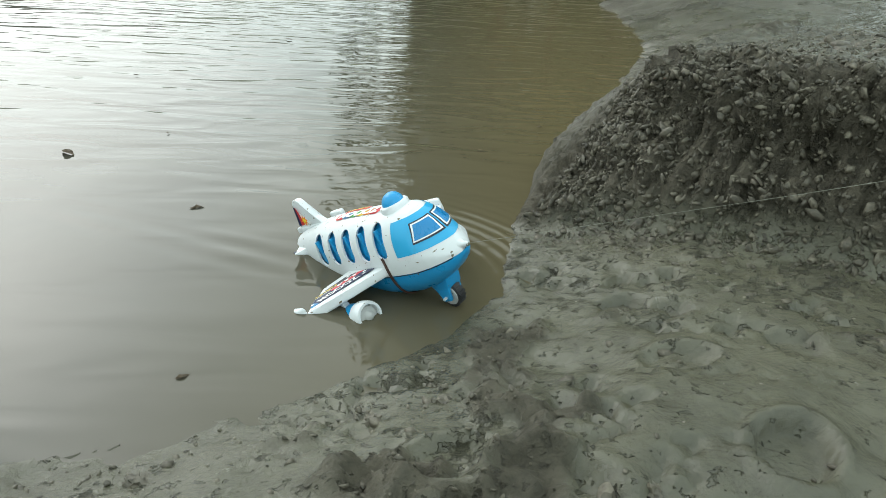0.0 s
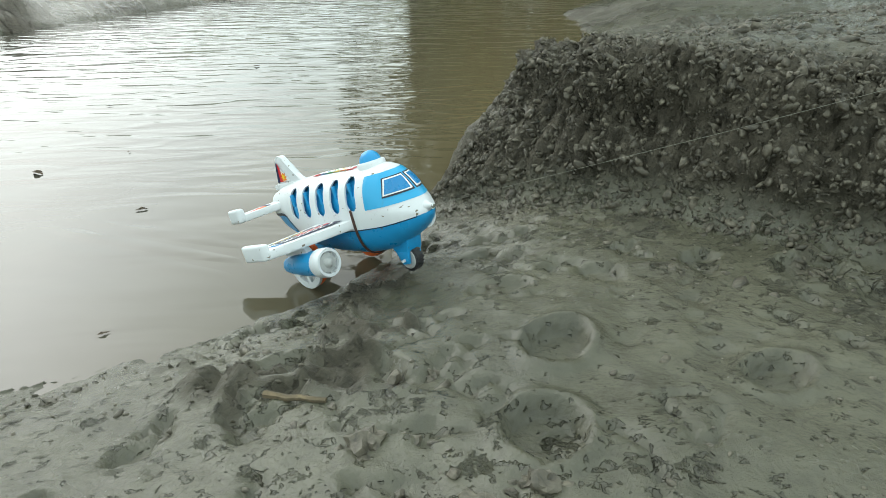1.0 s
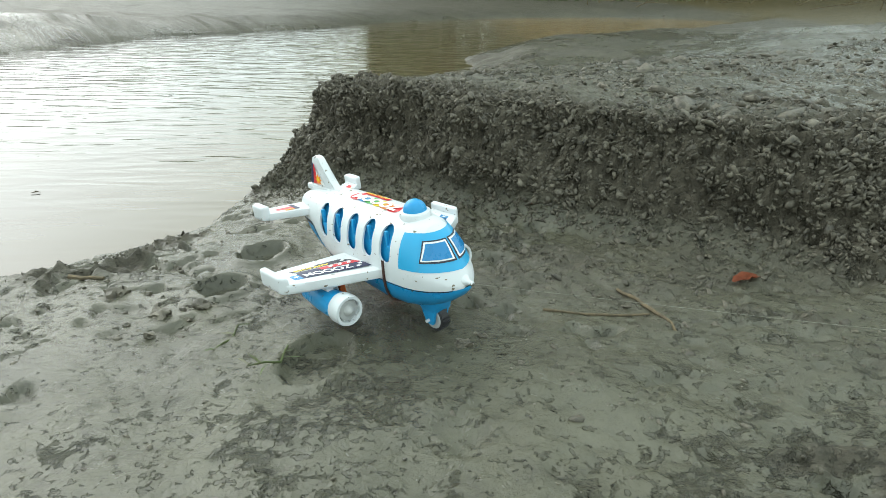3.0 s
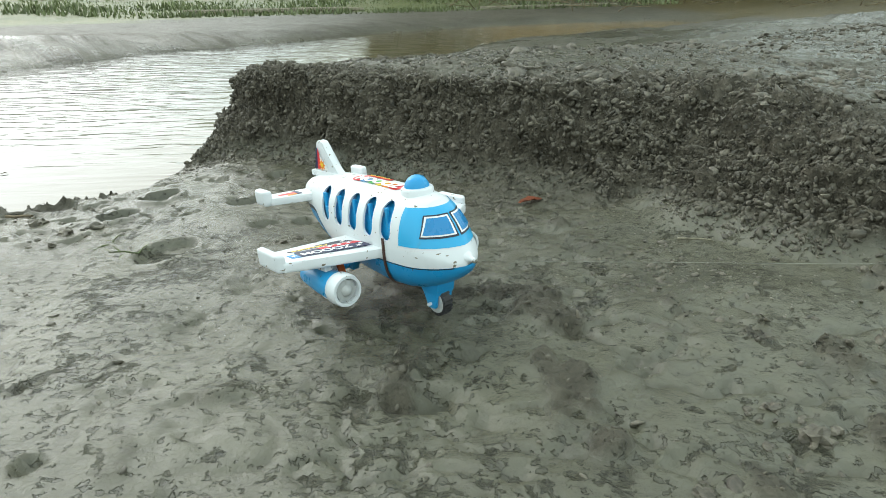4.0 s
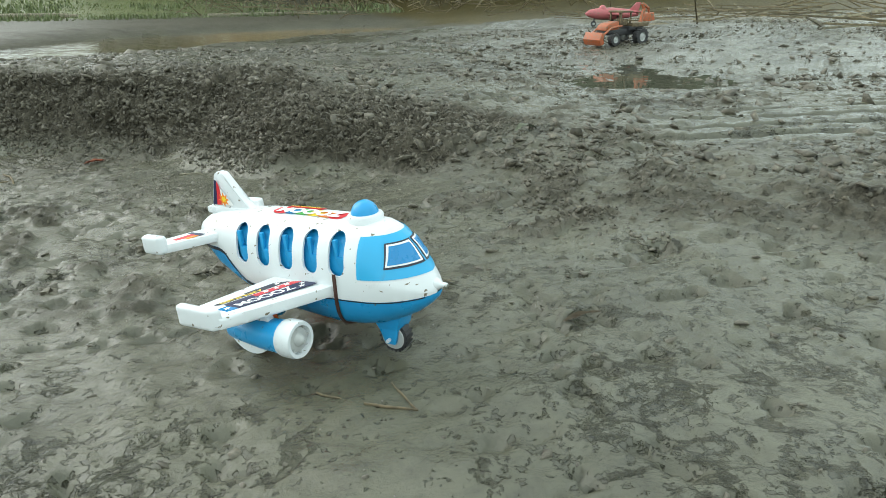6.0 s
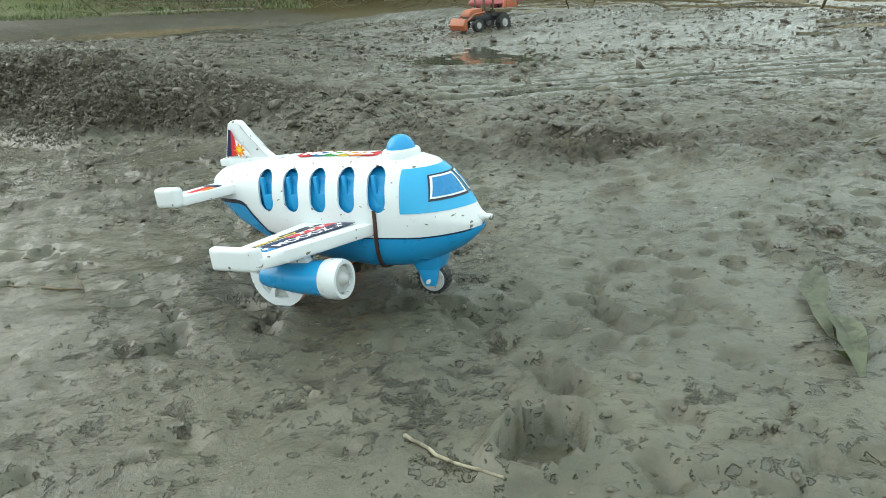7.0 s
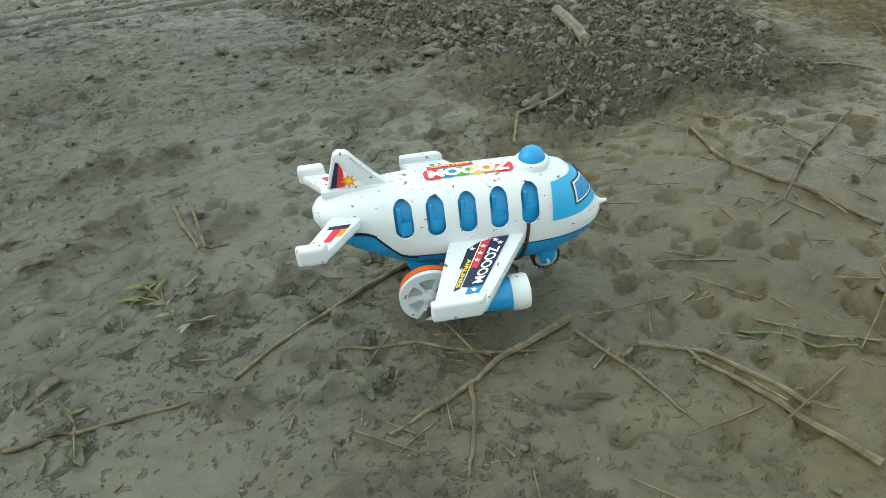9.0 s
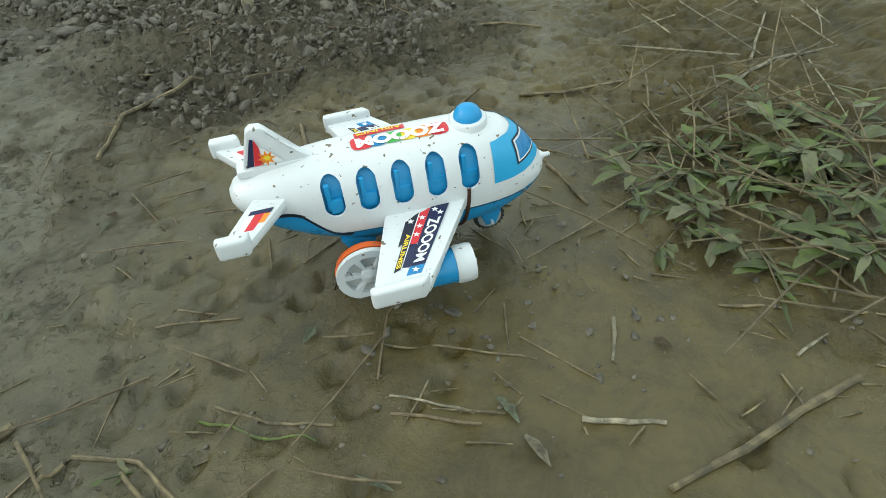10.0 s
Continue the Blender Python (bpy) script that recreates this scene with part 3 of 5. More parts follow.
def wing_sticker(side, wing):
    up = (0, 0, 0.0004)
    def strip(name, a0, a1, b0, b1, mat, lift=0.0006, skew=0.0):
        bm = bmesh.new()
        flat_patch(bm, [wing_place(side, a, b) + Vector((0, 0, lift)) for a, b in ((a0 + skew, b0), (a1 + skew, b0), (a1, b1), (a0, b1))], up)
        return part(name, bm, mat, wing)
    strip("sticker", 0.04, 0.80, 0.48, 0.74, NAVY)
    strip("sticker", 0.80, 0.90, 0.48, 0.74, PANE_BLUE)
    strip("sticker", 0.05, 0.50, 0.35, 0.475, RED, skew=0.04)
    strip("sticker", 0.08, 0.82, 0.335, 0.348, PRINT_WHITE, 0.0007)
    strip("sticker", 0.08, 0.40, 0.17, 0.33, BLACK, skew=0.10)
    strip("sticker", 0.36, 0.80, 0.23, 0.33, BLACK, 0.0007, 0.03)
    strip("sticker", 0.52, 0.80, 0.35, 0.475, NAVY, skew=-0.02)
    lettering("sticker_print", "ZOOOM", PRINT_WHITE, wing, lambda a, b: wing_place(side, (0.21 + 0.55 * a) if side < 0 else (0.76 - 0.55 * a), 0.52 + 0.18 * b) + Vector((0, 0, 0.0014)), 0.03)
    lettering("sticker_print", "AIRLINES", YELLOW, wing, lambda a, b: wing_place(side, (0.36 + 0.43 * a) if side < 0 else (0.79 - 0.43 * a), 0.245 + 0.075 * b) + Vector((0, 0, 0.0013)), 0.03)
    for a, b in ((0.09, 0.56), (0.15, 0.66), (0.85, 0.61), (0.17, 0.41), (0.28, 0.41), (0.39, 0.41), (0.19, 0.25)):
        bm = bmesh.new()
        prism(bm, star(wing_place(side, a, b) + Vector((0, 0, 0.0011)), 0.0030, 0.0013, 5, (1, 0, 0), (0, 1, 0)), (0, 0, 0.0003))
        part("sticker_star", bm, PRINT_WHITE, wing)


def cut_windows(ob):
    """Five oval windows through both sides of the white shell."""
    bm = bmesh.new()
    for k in range(5):
        x, n = -0.1979 + 0.0282 * k, 24
        ring = []
        for j in range(n):
            a = j * math.tau / n
            straight = 0.0088 if math.sin(a) > 0 else -0.0088
            ring.append((x + 0.0082 * math.cos(a), -0.08, 0.0322 + straight + 0.0092 * math.sin(a)))
        prism(bm, ring, (0, 0.16, 0))
    me = bpy.data.meshes.new("cutter")
    bmesh.ops.recalc_face_normals(bm, faces=bm.faces)
    bm.to_mesh(me)
    bm.free()
    cutter = new("cutter", me)
    mod = ob.modifiers.new("windows", "BOOLEAN")
    mod.object, mod.operation, mod.solver = cutter, "DIFFERENCE", "EXACT"
    bpy.context.view_layer.update()
    cut = bpy.data.meshes.new_from_object(ob.evaluated_get(bpy.context.evaluated_depsgraph_get()))
    ob.modifiers.clear()
    old, ob.data = ob.data, cut
    cut.name = "fuselage"
    bpy.data.meshes.remove(old)
    bpy.data.objects.remove(cutter)
    bpy.data.meshes.remove(me)


def spoked_wheel(name, parent, x, y, z, r, width, side):
    """A white disc wheel with six cut-outs between its spokes and an orange tyre on its inner side."""
    hub = new(name)
    hub.parent, hub.location = parent, (x, y, z)
    bm = bmesh.new()
    n, holes, h = 48, 6, width * 0.32
    out = side * width / 2
    def at(rr, a, d):
        return Vector((rr * math.cos(a), out - side * d, rr * math.sin(a)))
    for k in range(n):
        a0, a1 = k * math.tau / n, (k + 1) * math.tau / n
        for r0, r1 in ((0.0, 0.27), (0.27, 0.74), (0.74, 1.0)):
            if r0 == 0.27 and (k % (n // holes)) not in (0, 1):
                continue
            quad = [at(r * r0, a0, 0), at(r * r1, a0, 0), at(r * r1, a1, 0), at(r * r0, a1, 0)]
            if r0 == 0.0:
                quad = [at(r * r1, a0, -0.001), at(r * r1, a1, -0.001), at(0, 0, -0.003)]
            prism(bm, quad, (0, -side * h, 0))
    part("wheel_disc", bm, WHITE, hub)
    bm = bmesh.new()
    lathe(bm, ((-h * 1.5, 0.0), (-h * 1.5, r * 0.98), (-width * 0.65, r * 1.0), (-width, r * 0.95), (-width, r * 0.4), (-width * 0.8, 0)), pose(0, out, 0, 0, 0, 90 if side > 0 else -90), 36)
    part("tyre", bm, ORANGE, hub, "orange plastic tyre")
    bm = bmesh.new()
    lathe(bm, ((-h * 1.2, r * 0.05), (-h * 1.2, r * 0.9), (-h * 1.02, r * 0.9), (-h * 1.02, r * 0.05)), pose(0, out, 0, 0, 0, 90 if side > 0 else -90), 30)
    part("wheel_web", bm, GREY_PLASTIC, hub)
    return hub


def toy_airliner():
    toy = new("toy_airliner")
    tagged(toy, "white and sky-blue plastic toy airliner spattered with mud", "toy plane")
    fuselage = part("fuselage", shell(bmesh.new(), True, 0.0, 0.0022), WHITE, toy, "white plastic upper shell with mud specks")
    cut_windows(fuselage)
    bm = bmesh.new()
    rows = []
    for x in np.linspace(-0.24, -0.03, 30):
        rows.append([bm.verts.new(hull_point(x, k * math.tau / 40, -0.0062)) for k in range(40)])
    for p, q in zip(rows, rows[1:]):
        for k in range(40):
            bm.faces.new((p[k], p[(k + 1) % 40], q[(k + 1) % 40], q[k]))
    bm.faces.new(rows[0]), bm.faces.new(rows[-1])
    for k in range(5):
        for sd in (-1, 1):
            box(bm, (-0.196 + 0.0282 * k, sd * 0.0292, 0.022), (0.011, 0.004, 0.014), 0.0015)
            box(bm, (-0.2015 + 0.0282 * k, sd * 0.0285, 0.031), (0.004, 0.004, 0.026), 0.0012)
    part("cabin", bm, CABIN_BLUE, toy, "blue moulded cabin behind the windows")
    lower = part("lower_hull", shell(bmesh.new(), False, -0.0006), BLUE, toy, "sky-blue plastic belly")
    bm = bmesh.new()
    for sd in (-1, 1):
        line = [x for x in np.linspace(-0.27, -0.014, 70)]
        for a, b in zip(line, line[1:]):
            za, zb = (float(np.interp(v, SEAM_X, SEAM_Z)) for v in (a, b))
            tall = 0.0034 if a < -0.19 else 0.0011
            def at(x, z, off):
                p = hull_point(x, angle_at(x, z), off)
                return Vector((p.x, sd * p.y, p.z))
            q = [bm.verts.new(v) for v in (at(a, za - tall, 0.0003), at(b, zb - tall, 0.0003), at(b, zb, 0.0005), at(a, za, 0.0005))]
            bm.faces.new(q)
    part("seam", bm, BLACK, toy, "dark gap along the moulding seam")
    # cockpit glazing
    screen = part("windscreen", nose_patch(bmesh.new(), 0.0, 1.0, 0.0135, 0.0470, 0.0007, 60, 10), PALE_BLUE, toy, "sky-blue printed cockpit band")
    for q0, q1 in ((0.19, 0.492), (0.508, 0.81)):
        g = 0.014
        part("pane_border", nose_patch(bmesh.new(), q0, q1, 0.0218, 0.0412, 0.0013, 20, 6, 0.05), BLACK, screen)
        part("pane_line", nose_patch(bmesh.new(), q0 + g, q1 - g, 0.0236, 0.0402, 0.0018, 20, 6, 0.05), PRINT_WHITE, screen)
        part("pane", nose_patch(bmesh.new(), q0 + 2.2 * g, q1 - 2.2 * g, 0.0250, 0.0390, 0.0023, 20, 6, 0.05), PANE_BLUE, screen)
    # nose, beacon
    bm = bmesh.new()
    lathe(bm, ((-0.024, 0.004), (-0.019, 0.0088), (-0.013, 0.0078), (-0.0085, 0.0048), (-0.006, 0.0026), (-0.0005, 0.0021), (0.0, 0.0)), pose(0, 0, 0.0012), 18)
    part("nose_pin", bm, WHITE, toy)
    bm = bmesh.new()
    lathe(bm, ((-0.004, 0.0162), (0.0035, 0.0160), (0.0050, 0.0148), (0.0056, 0.0120), (0.0056, 0.0)), pose(-0.0755, 0, 0.0545, 0, -90), 30)
    beacon = part("beacon_base", bm, WHITE, toy)
    bm = bmesh.new()
    lathe(bm, [(0.0125 * math.sin(a), 0.0122 * math.cos(a)) for a in np.linspace(-0.2, math.pi / 2, 9)], pose(-0.0755, 0, 0.0588, 0, -90), 28)
    part("beacon_dome", bm, BLUE, beacon, "blue plastic dome")
    # fin
    bm = bmesh.new()
    prism(bm, [(-0.264, -0.0045, 0.044), (-0.2505, -0.0035, 0.0890), (-0.2465, -0.003, 0.0915), (-0.2390, -0.003, 0.0905), (-0.2355, -0.0035, 0.0870), (-0.221, -0.0042, 0.066), (-0.203, -0.0045, 0.0545)], (0, 0.009, 0), 0.0022)
    box(bm, (-0.236, 0, 0.0535), (0.060, 0.013, 0.007), 0.002)
    fin = part("tail_fin", bm, WHITE, toy)
    for sd in (-1, 1):
        y, up = sd * 0.0049, (0, sd * 0.0003, 0)
        for mat, pts in ((NAVY, ((-0.2570, 0.0590), (-0.2490, 0.0840), (-0.2465, 0.0830), (-0.2515, 0.0590))), (RED, ((-0.2512, 0.0590), (-0.2463, 0.0830), (-0.2440, 0.0760), (-0.2440, 0.0590))),
                         (PRINT_WHITE, ((-0.2438, 0.0590), (-0.2436, 0.0755), (-0.2320, 0.0640), (-0.2290, 0.0590)))):
            bm = bmesh.new()
            flat_patch(bm, [(x, y, z) for x, z in pts], up)
            part("sticker", bm, mat, fin)
        bm = bmesh.new()
        prism(bm, star((-0.2405, sd * 0.0053, 0.0645), 0.0072, 0.0036, 8, (1, 0, 0), (0, 0, 1)), (0, sd * 0.0003, 0))
        part("sticker_star", bm, ORANGE_PRINT, fin)
        bm = bmesh.new()
        prism(bm, star((-0.2400, sd * 0.0057, 0.0650), 0.0034, 0.0018, 6, (1, 0, 0), (0, 0, 1)), (0, sd * 0.0003, 0))
        part("sticker_star", bm, YELLOW, fin)
    for sd in (-1, 1):
        # wing with its upturned tip
        bm = bmesh.new()
        prism(bm, [(-0.158, sd * 0.028, -0.0045), (-0.188, sd * 0.118, -0.0075), (-0.143, sd * 0.118, -0.0075), (-0.132, sd * 0.100, -0.0068), (-0.084, sd * 0.028, -0.0045)],
              (0, 0, 0.0105), 0.0030)
        prism(bm, [(-0.1890, sd * 0.1140, -0.0078), (-0.1885, sd * 0.1225, -0.0078), (-0.1480, sd * 0.1225, -0.0078), (-0.1410, sd * 0.1140, -0.0078)], (0, 0, 0.0190), 0.0050, 4)
        wing = part("wing", bm, WHITE, toy)
        wing_sticker(sd, wing)
        bm = bmesh.new()
        prism(bm, [(-0.259, sd * 0.018, 0.0300), (-0.2885, sd * 0.0635, 0.0270), (-0.2640, sd * 0.0635, 0.0270), (-0.232, sd * 0.024, 0.0290)], (0, 0, 0.0092), 0.0028)
        prism(bm, [(-0.2905, sd * 0.0600, 0.0268), (-0.2900, sd * 0.0700, 0.0268), (-0.2660, sd * 0.0700, 0.0268), (-0.2630, sd * 0.0600, 0.0268)], (0, 0, 0.0180), 0.0044, 4)
        tail = part("tailplane", bm, WHITE, toy)
        for mat, a0, a1, b0, b1 in ((NAVY, 0.22, 0.34, 0.2, 0.9), (RED, 0.34, 0.85, 0.42, 0.72), (PRINT_WHITE, 0.34, 0.85, 0.22, 0.42), (ORANGE_PRINT, 0.36, 0.60, 0.72, 0.9)):
            bm = bmesh.new()
            flat_patch(bm, [tail_place(sd, a, b) for a, b in ((a0, b0), (a1, b0), (a1, b1), (a0, b1))], (0, 0, 0.0004))
            part("sticker", bm, mat, tail)
        # engine
        m = pose(0, sd * 0.078, -0.0275)
        bm = bmesh.new()
        lathe(bm, ((-0.176, 0.0), (-0.176, 0.0085), (-0.170, 0.0100), (-0.140, 0.0136), (-0.116, 0.0146), (-0.112, 0.0146), (-0.112, 0.0)), m, 26)
        engine = part("engine", bm, BLUE, toy, "sky-blue engine pod")
        bm = bmesh.new()
        lathe(bm, ((-0.1145, 0.0135), (-0.1145, 0.0155), (-0.1120, 0.0163), (-0.1020, 0.0163), (-0.0985, 0.0153), (-0.0985, 0.0125), (-0.1040, 0.0119), (-0.1040, 0.0)), m, 30)
        part("engine_ring", bm, WHITE, engine, "white intake ring")
        bm = bmesh.new()
        lathe(bm, ((-0.1042, 0.0112), (-0.1012, 0.0105), (-0.1005, 0.0060), (-0.0965, 0.0035), (-0.0945, 0.0)), m, 24)
        for k in range(8):
            a = k * math.tau / 8
            box(bm, (-0.1022, sd * 0.078 + 0.0085 * math.cos(a), -0.0275 + 0.0085 * math.sin(a)), (0.0030, 0.0075, 0.0018), 0, (math.degrees(a), 0, 0))
        part("fan", bm, GREY_PLASTIC, engine)
        bm = bmesh.new()
        prism(bm, [(-0.172, sd * 0.078 - 0.004, -0.016), (-0.128, sd * 0.078 - 0.004, -0.014), (-0.134, sd * 0.078 - 0.004, -0.003), (-0.166, sd * 0.078 - 0.004, -0.003)], (0, 0.008, 0), 0.0012)
        part("pylon", bm, WHITE, engine)
        bm = bmesh.new()
        tube(bm, [(-0.183, sd * 0.010, -0.0375), (-0.183, sd * 0.050, -0.0375)], 0.0028, 8)
        prism(bm, [(-0.200, sd * 0.016, -0.022), (-0.166, sd * 0.016, -0.022), (-0.175, sd * 0.016, -0.042), (-0.191, sd * 0.016, -0.042)], (0, sd * 0.008, 0), 0.002)
        part("axle", bm, BLUE, toy)
        WHEELS.append((spoked_wheel("rear_wheel", toy, -0.183, sd * 0.0505, -0.0375, 0.0285, 0.0135, sd), (-0.183, sd * 0.0505, -0.0375), 0.0285))
    # nose gear: one treaded wheel between two cheeks
    bm = bmesh.new()
    prism(bm, [(-0.077, -0.0115, -0.033), (-0.043, -0.0115, -0.026), (-0.0505, -0.0105, -0.046), (-0.0700, -0.0105, -0.046)], (0, 0.023, 0), 0.0028)
    for sd in (-1, 1):
        prism(bm, [(-0.0705, sd * 0.0065, -0.043), (-0.0500, sd * 0.0065, -0.043), (-0.0545, sd * 0.0065, -0.0590), (-0.0645, sd * 0.0065, -0.0590)], (0, sd * 0.0040, 0), 0.0013)
    leg = part("nose_leg", bm, BLUE, toy)
    bm = bmesh.new()
    tube(bm, [(-0.0595, -0.0145, -0.0540), (-0.0595, 0.0145, -0.0540)], 0.0017, 8)
    part("axle", bm, WHITE, leg)
    hub = new("nose_wheel")
    hub.parent, hub.location = toy, (-0.0595, 0, -0.0540)
    bm = bmesh.new()
    lathe(bm, ((-0.0052, 0.0), (-0.0052, 0.0128), (-0.0040, 0.0140), (0.0040, 0.0140), (0.0052, 0.0128), (0.0052, 0.0)), pose(0, 0, 0, 0, 0, 90), 28)
    for k in range(20):
        a = k * math.tau / 20
        box(bm, (0.0142 * math.cos(a), 0, 0.0142 * math.sin(a)), (0.0016, 0.0100, 0.0024), 0, (0, -math.degrees(a), 0))
    part("tyre", bm, DARK_PLASTIC, hub, "dark treaded nose-wheel tyre")
    for sd in (-1, 1):
        bm = bmesh.new()
        lathe(bm, ((0.0, 0.0118), (0.0009, 0.0112), (0.0011, 0.0)), pose(0, sd * 0.0052, 0, 0, 0, 90 if sd > 0 else -90), 20)
        part("wheel_disc", bm, GREY_PLASTIC, hub)
    WHEELS.append((hub, (-0.0595, 0, -0.0540), 0.0145))
    # rubber band round the belly
    bm = bmesh.new()
    rows = []
    for k in range(49):
        a = math.pi - angle_at(-0.088, 0.0165) + (math.pi + 2 * angle_at(-0.088, 0.0165)) * k / 48
        x = -0.0875 - 0.010 * math.sin(math.pi * k / 48) ** 2
        rows.append([bm.verts.new(hull_point(x + dx, a, off)) for dx, off in ((-0.0017, 0.0002), (-0.0013, 0.0014), (0.0013, 0.0014), (0.0017, 0.0002))])
    for p, q in zip(rows, rows[1:]):
        for k in range(3):
            bm.faces.new((p[k], p[k + 1], q[k + 1], q[k]))
    part("rubber_band", bm, BAND, toy, "dark brown rubber band")
    # roof decal: a coloured cloud round each letter, the small line beside it
    first_decal = None
    for k, (mat, long, wide) in enumerate(((RED, 0.0084, 0.20), (ORANGE_PRINT, 0.0078, 0.185), (YELLOW, 0.0076, 0.18), (GREEN_PRINT, 0.0078, 0.18), (PANE_BLUE, 0.0078, 0.19), (RED, 0.0088, 0.21))):
        bm = bmesh.new()
        cx, ca = -0.1020 - 0.0128 * k, math.pi / 2 + 0.08
        rim = [bm.verts.new(hull_point(cx + long * math.copysign(abs(math.cos(v)) ** 0.6, math.cos(v)), ca + wide * math.copysign(abs(math.sin(v)) ** 0.6, math.sin(v)), 0.0005 + 0.00008 * k)) for v in (j * math.tau / 28 for j in range(28))]
        mid = bm.verts.new(hull_point(cx, ca, 0.0006 + 0.00008 * k))
        for j in range(28):
            bm.faces.new((mid, rim[j], rim[(j + 1) % 28]))
        decal = part("roof_decal", bm, mat, toy)
        first_decal = first_decal or decal
    bm = bmesh.new()
    g = [[bm.verts.new(hull_point(x, math.pi / 2 - 0.34 + 0.18 * j / 4, 0.0007)) for j in range(5)] for x in np.linspace(-0.128, -0.170, 5)]
    for p, q in zip(g, g[1:]):
        for j in range(4):
            bm.faces.new((p[j], p[j + 1], q[j + 1], q[j]))
    part("decal_strip", bm, RED, first_decal)
    lettering("decal_print", "ZOOOM", PRINT_WHITE, first_decal, lambda a, b: hull_point(-0.0965 - 0.074 * a, math.pi / 2 - 0.07 + 0.31 * b, 0.0014), 0.06)
    lettering("decal_print", "AIRLINES", YELLOW, first_decal, lambda a, b: hull_point(-0.130 - 0.038 * a, math.pi / 2 - 0.31 + 0.12 * b, 0.0013), 0.02)
    bm = bmesh.new()
    tube(bm, [(0.0, 0, 0), (0.3, 0, -0.004), (0.7, 0, -0.004), (1.2, 0, 0)], 0.00020, 5)
    cord = part("pull_string", bm, LINE, toy, "thin pale pulling string tied to the nose")
    bm = bmesh.new()
    lathe(bm, ((-0.0028, 0.0), (-0.0024, 0.0022), (-0.0004, 0.0027), (0.0012, 0.0012), (0.0018, 0.0)), pose(-0.001, 0, 0.0006), 8)
    part("string_knot", bm, LINE, toy)
    WHEELS.append((cord, None, None))
    return toy


WHEELS = []


# ---- things on the mud ----
def rest_z(x, y):
    return max(height(x, y), W)


def stick(name, pts, r0, r1, mat, label, category="stick", sag=0.0, lift=0.0, group=""):
    """A rod with knots that lies over the ground, from thick to thin end."""
    bm = bmesh.new()
    if category == "stick" or category == "branch":
        r0, r1 = 0.82 * r0, 0.82 * r1
    line = []
    steps = 5
    for a, b in zip(pts, pts[1:]):
        for k in range(steps):
            f = k / steps
            line.append((a[0] + (b[0] - a[0]) * f, a[1] + (b[1] - a[1]) * f))
    line.append(pts[-1])
    o = Vector((pts[0][0], pts[0][1], rest_z(*pts[0])))
    rnd = random.Random(int(1e4 * (pts[0][0] + 7 * pts[0][1])))
    n = len(line) - 1
    path, radii = [], []
    for k, (x, y) in enumerate(line):
        r = r0 + (r1 - r0) * k / n
        wob = min(0.25 * r0 + 0.0006, 0.0016)
        path.append(Vector((x + rnd.uniform(-wob, wob), y + rnd.uniform(-wob, wob), rest_z(x, y) + 0.55 * r + lift * math.sin(math.pi * k / n))) - o)
        radii.append(r * (rnd.uniform(0.85, 1.2) if r < 0.006 else rnd.uniform(0.97, 1.04)))
    if r0 > 0.006:
        for k in range(n + 1):
            path[k].z = max(0.0, path[n].z) * k / n + 0.5 * r0 if k < n else path[n].z
    for k in range(1, n):
        path[k].z = max(path[k].z, 0.5 * (path[k - 1].z + path[min(k + 1, n)].z))
    tube(bm, path, radii, 7)
    ob = part(name, bm, mat)
    ob.location = o
    return tagged(ob, label, category, group)


def leaf_faces(bm, base, along, up, length, width, curl=0.2, steps=6):
    """A thin pointed leaf blade with a fold along its middle."""
    along, up = Vector(along).normalized(), Vector(up).normalized()
    side = along.cross(up).normalized()
    rows = []
    rnd = random.Random(int(1e5 * length) + int(1e5 * width))
    sway = rnd.uniform(-0.12, 0.12) * length
    for k in range(steps + 1):
        f = k / steps
        w = width * rnd.uniform(0.7, 1.15) * math.sin(math.pi * min(0.97, 0.06 + 0.94 * f)) ** 0.8 / 2
        c = Vector(base) + along * length * f + side * sway * math.sin(2.4 * f) + up * curl * length * (f - f * f * 1.3)
        rows.append([bm.verts.new(c - side * w + up * w * rnd.uniform(0.1, 0.6)), bm.verts.new(c), bm.verts.new(c + side * w * rnd.uniform(0.7, 1.1) + up * w * rnd.uniform(0.1, 0.6))])
    for p, q in zip(rows, rows[1:]):
        for k in range(2):
            bm.faces.new((p[k], p[k + 1], q[k + 1], q[k]))


def leaf(x, y, turn, length, width, mat, label, curl=0.15, tilt=0.05, group=""):
    bm = bmesh.new()
    a = radians(turn)
    leaf_faces(bm, (0, 0, 0.002), (math.cos(a), math.sin(a), tilt), (0, 0, 1), length, width, curl)
    bmesh.ops.solidify(bm, geom=bm.faces[:], thickness=0.0007)
    ob = part("leaf", bm, mat)
    ob.location = (x, y, max(rest_z(x, y), rest_z(x + 0.6 * length * math.cos(a), y + 0.6 * length * math.sin(a)) - 0.002))
    return tagged(ob, label, "leaf", group)


def clod_mesh(bm, r, seed, flat=0.65, level=2, at=(0, 0, 0)):
    made = bmesh.ops.create_icosphere(bm, subdivisions=level, radius=r)
    for v in made["verts"]:
        p = v.co / r
        k = 0.9 + 0.5 * noise.noise(1.7 * p + Vector((seed, 0, 0))) + 0.38 * noise.noise(4.2 * p + Vector((0, seed, 0))) + 0.2 * noise.noise(10 * p + Vector((0, 0, seed)))
        v.co = Vector((p.x * k, p.y * k * 0.85, p.z * k * flat)) * r + Vector(at)


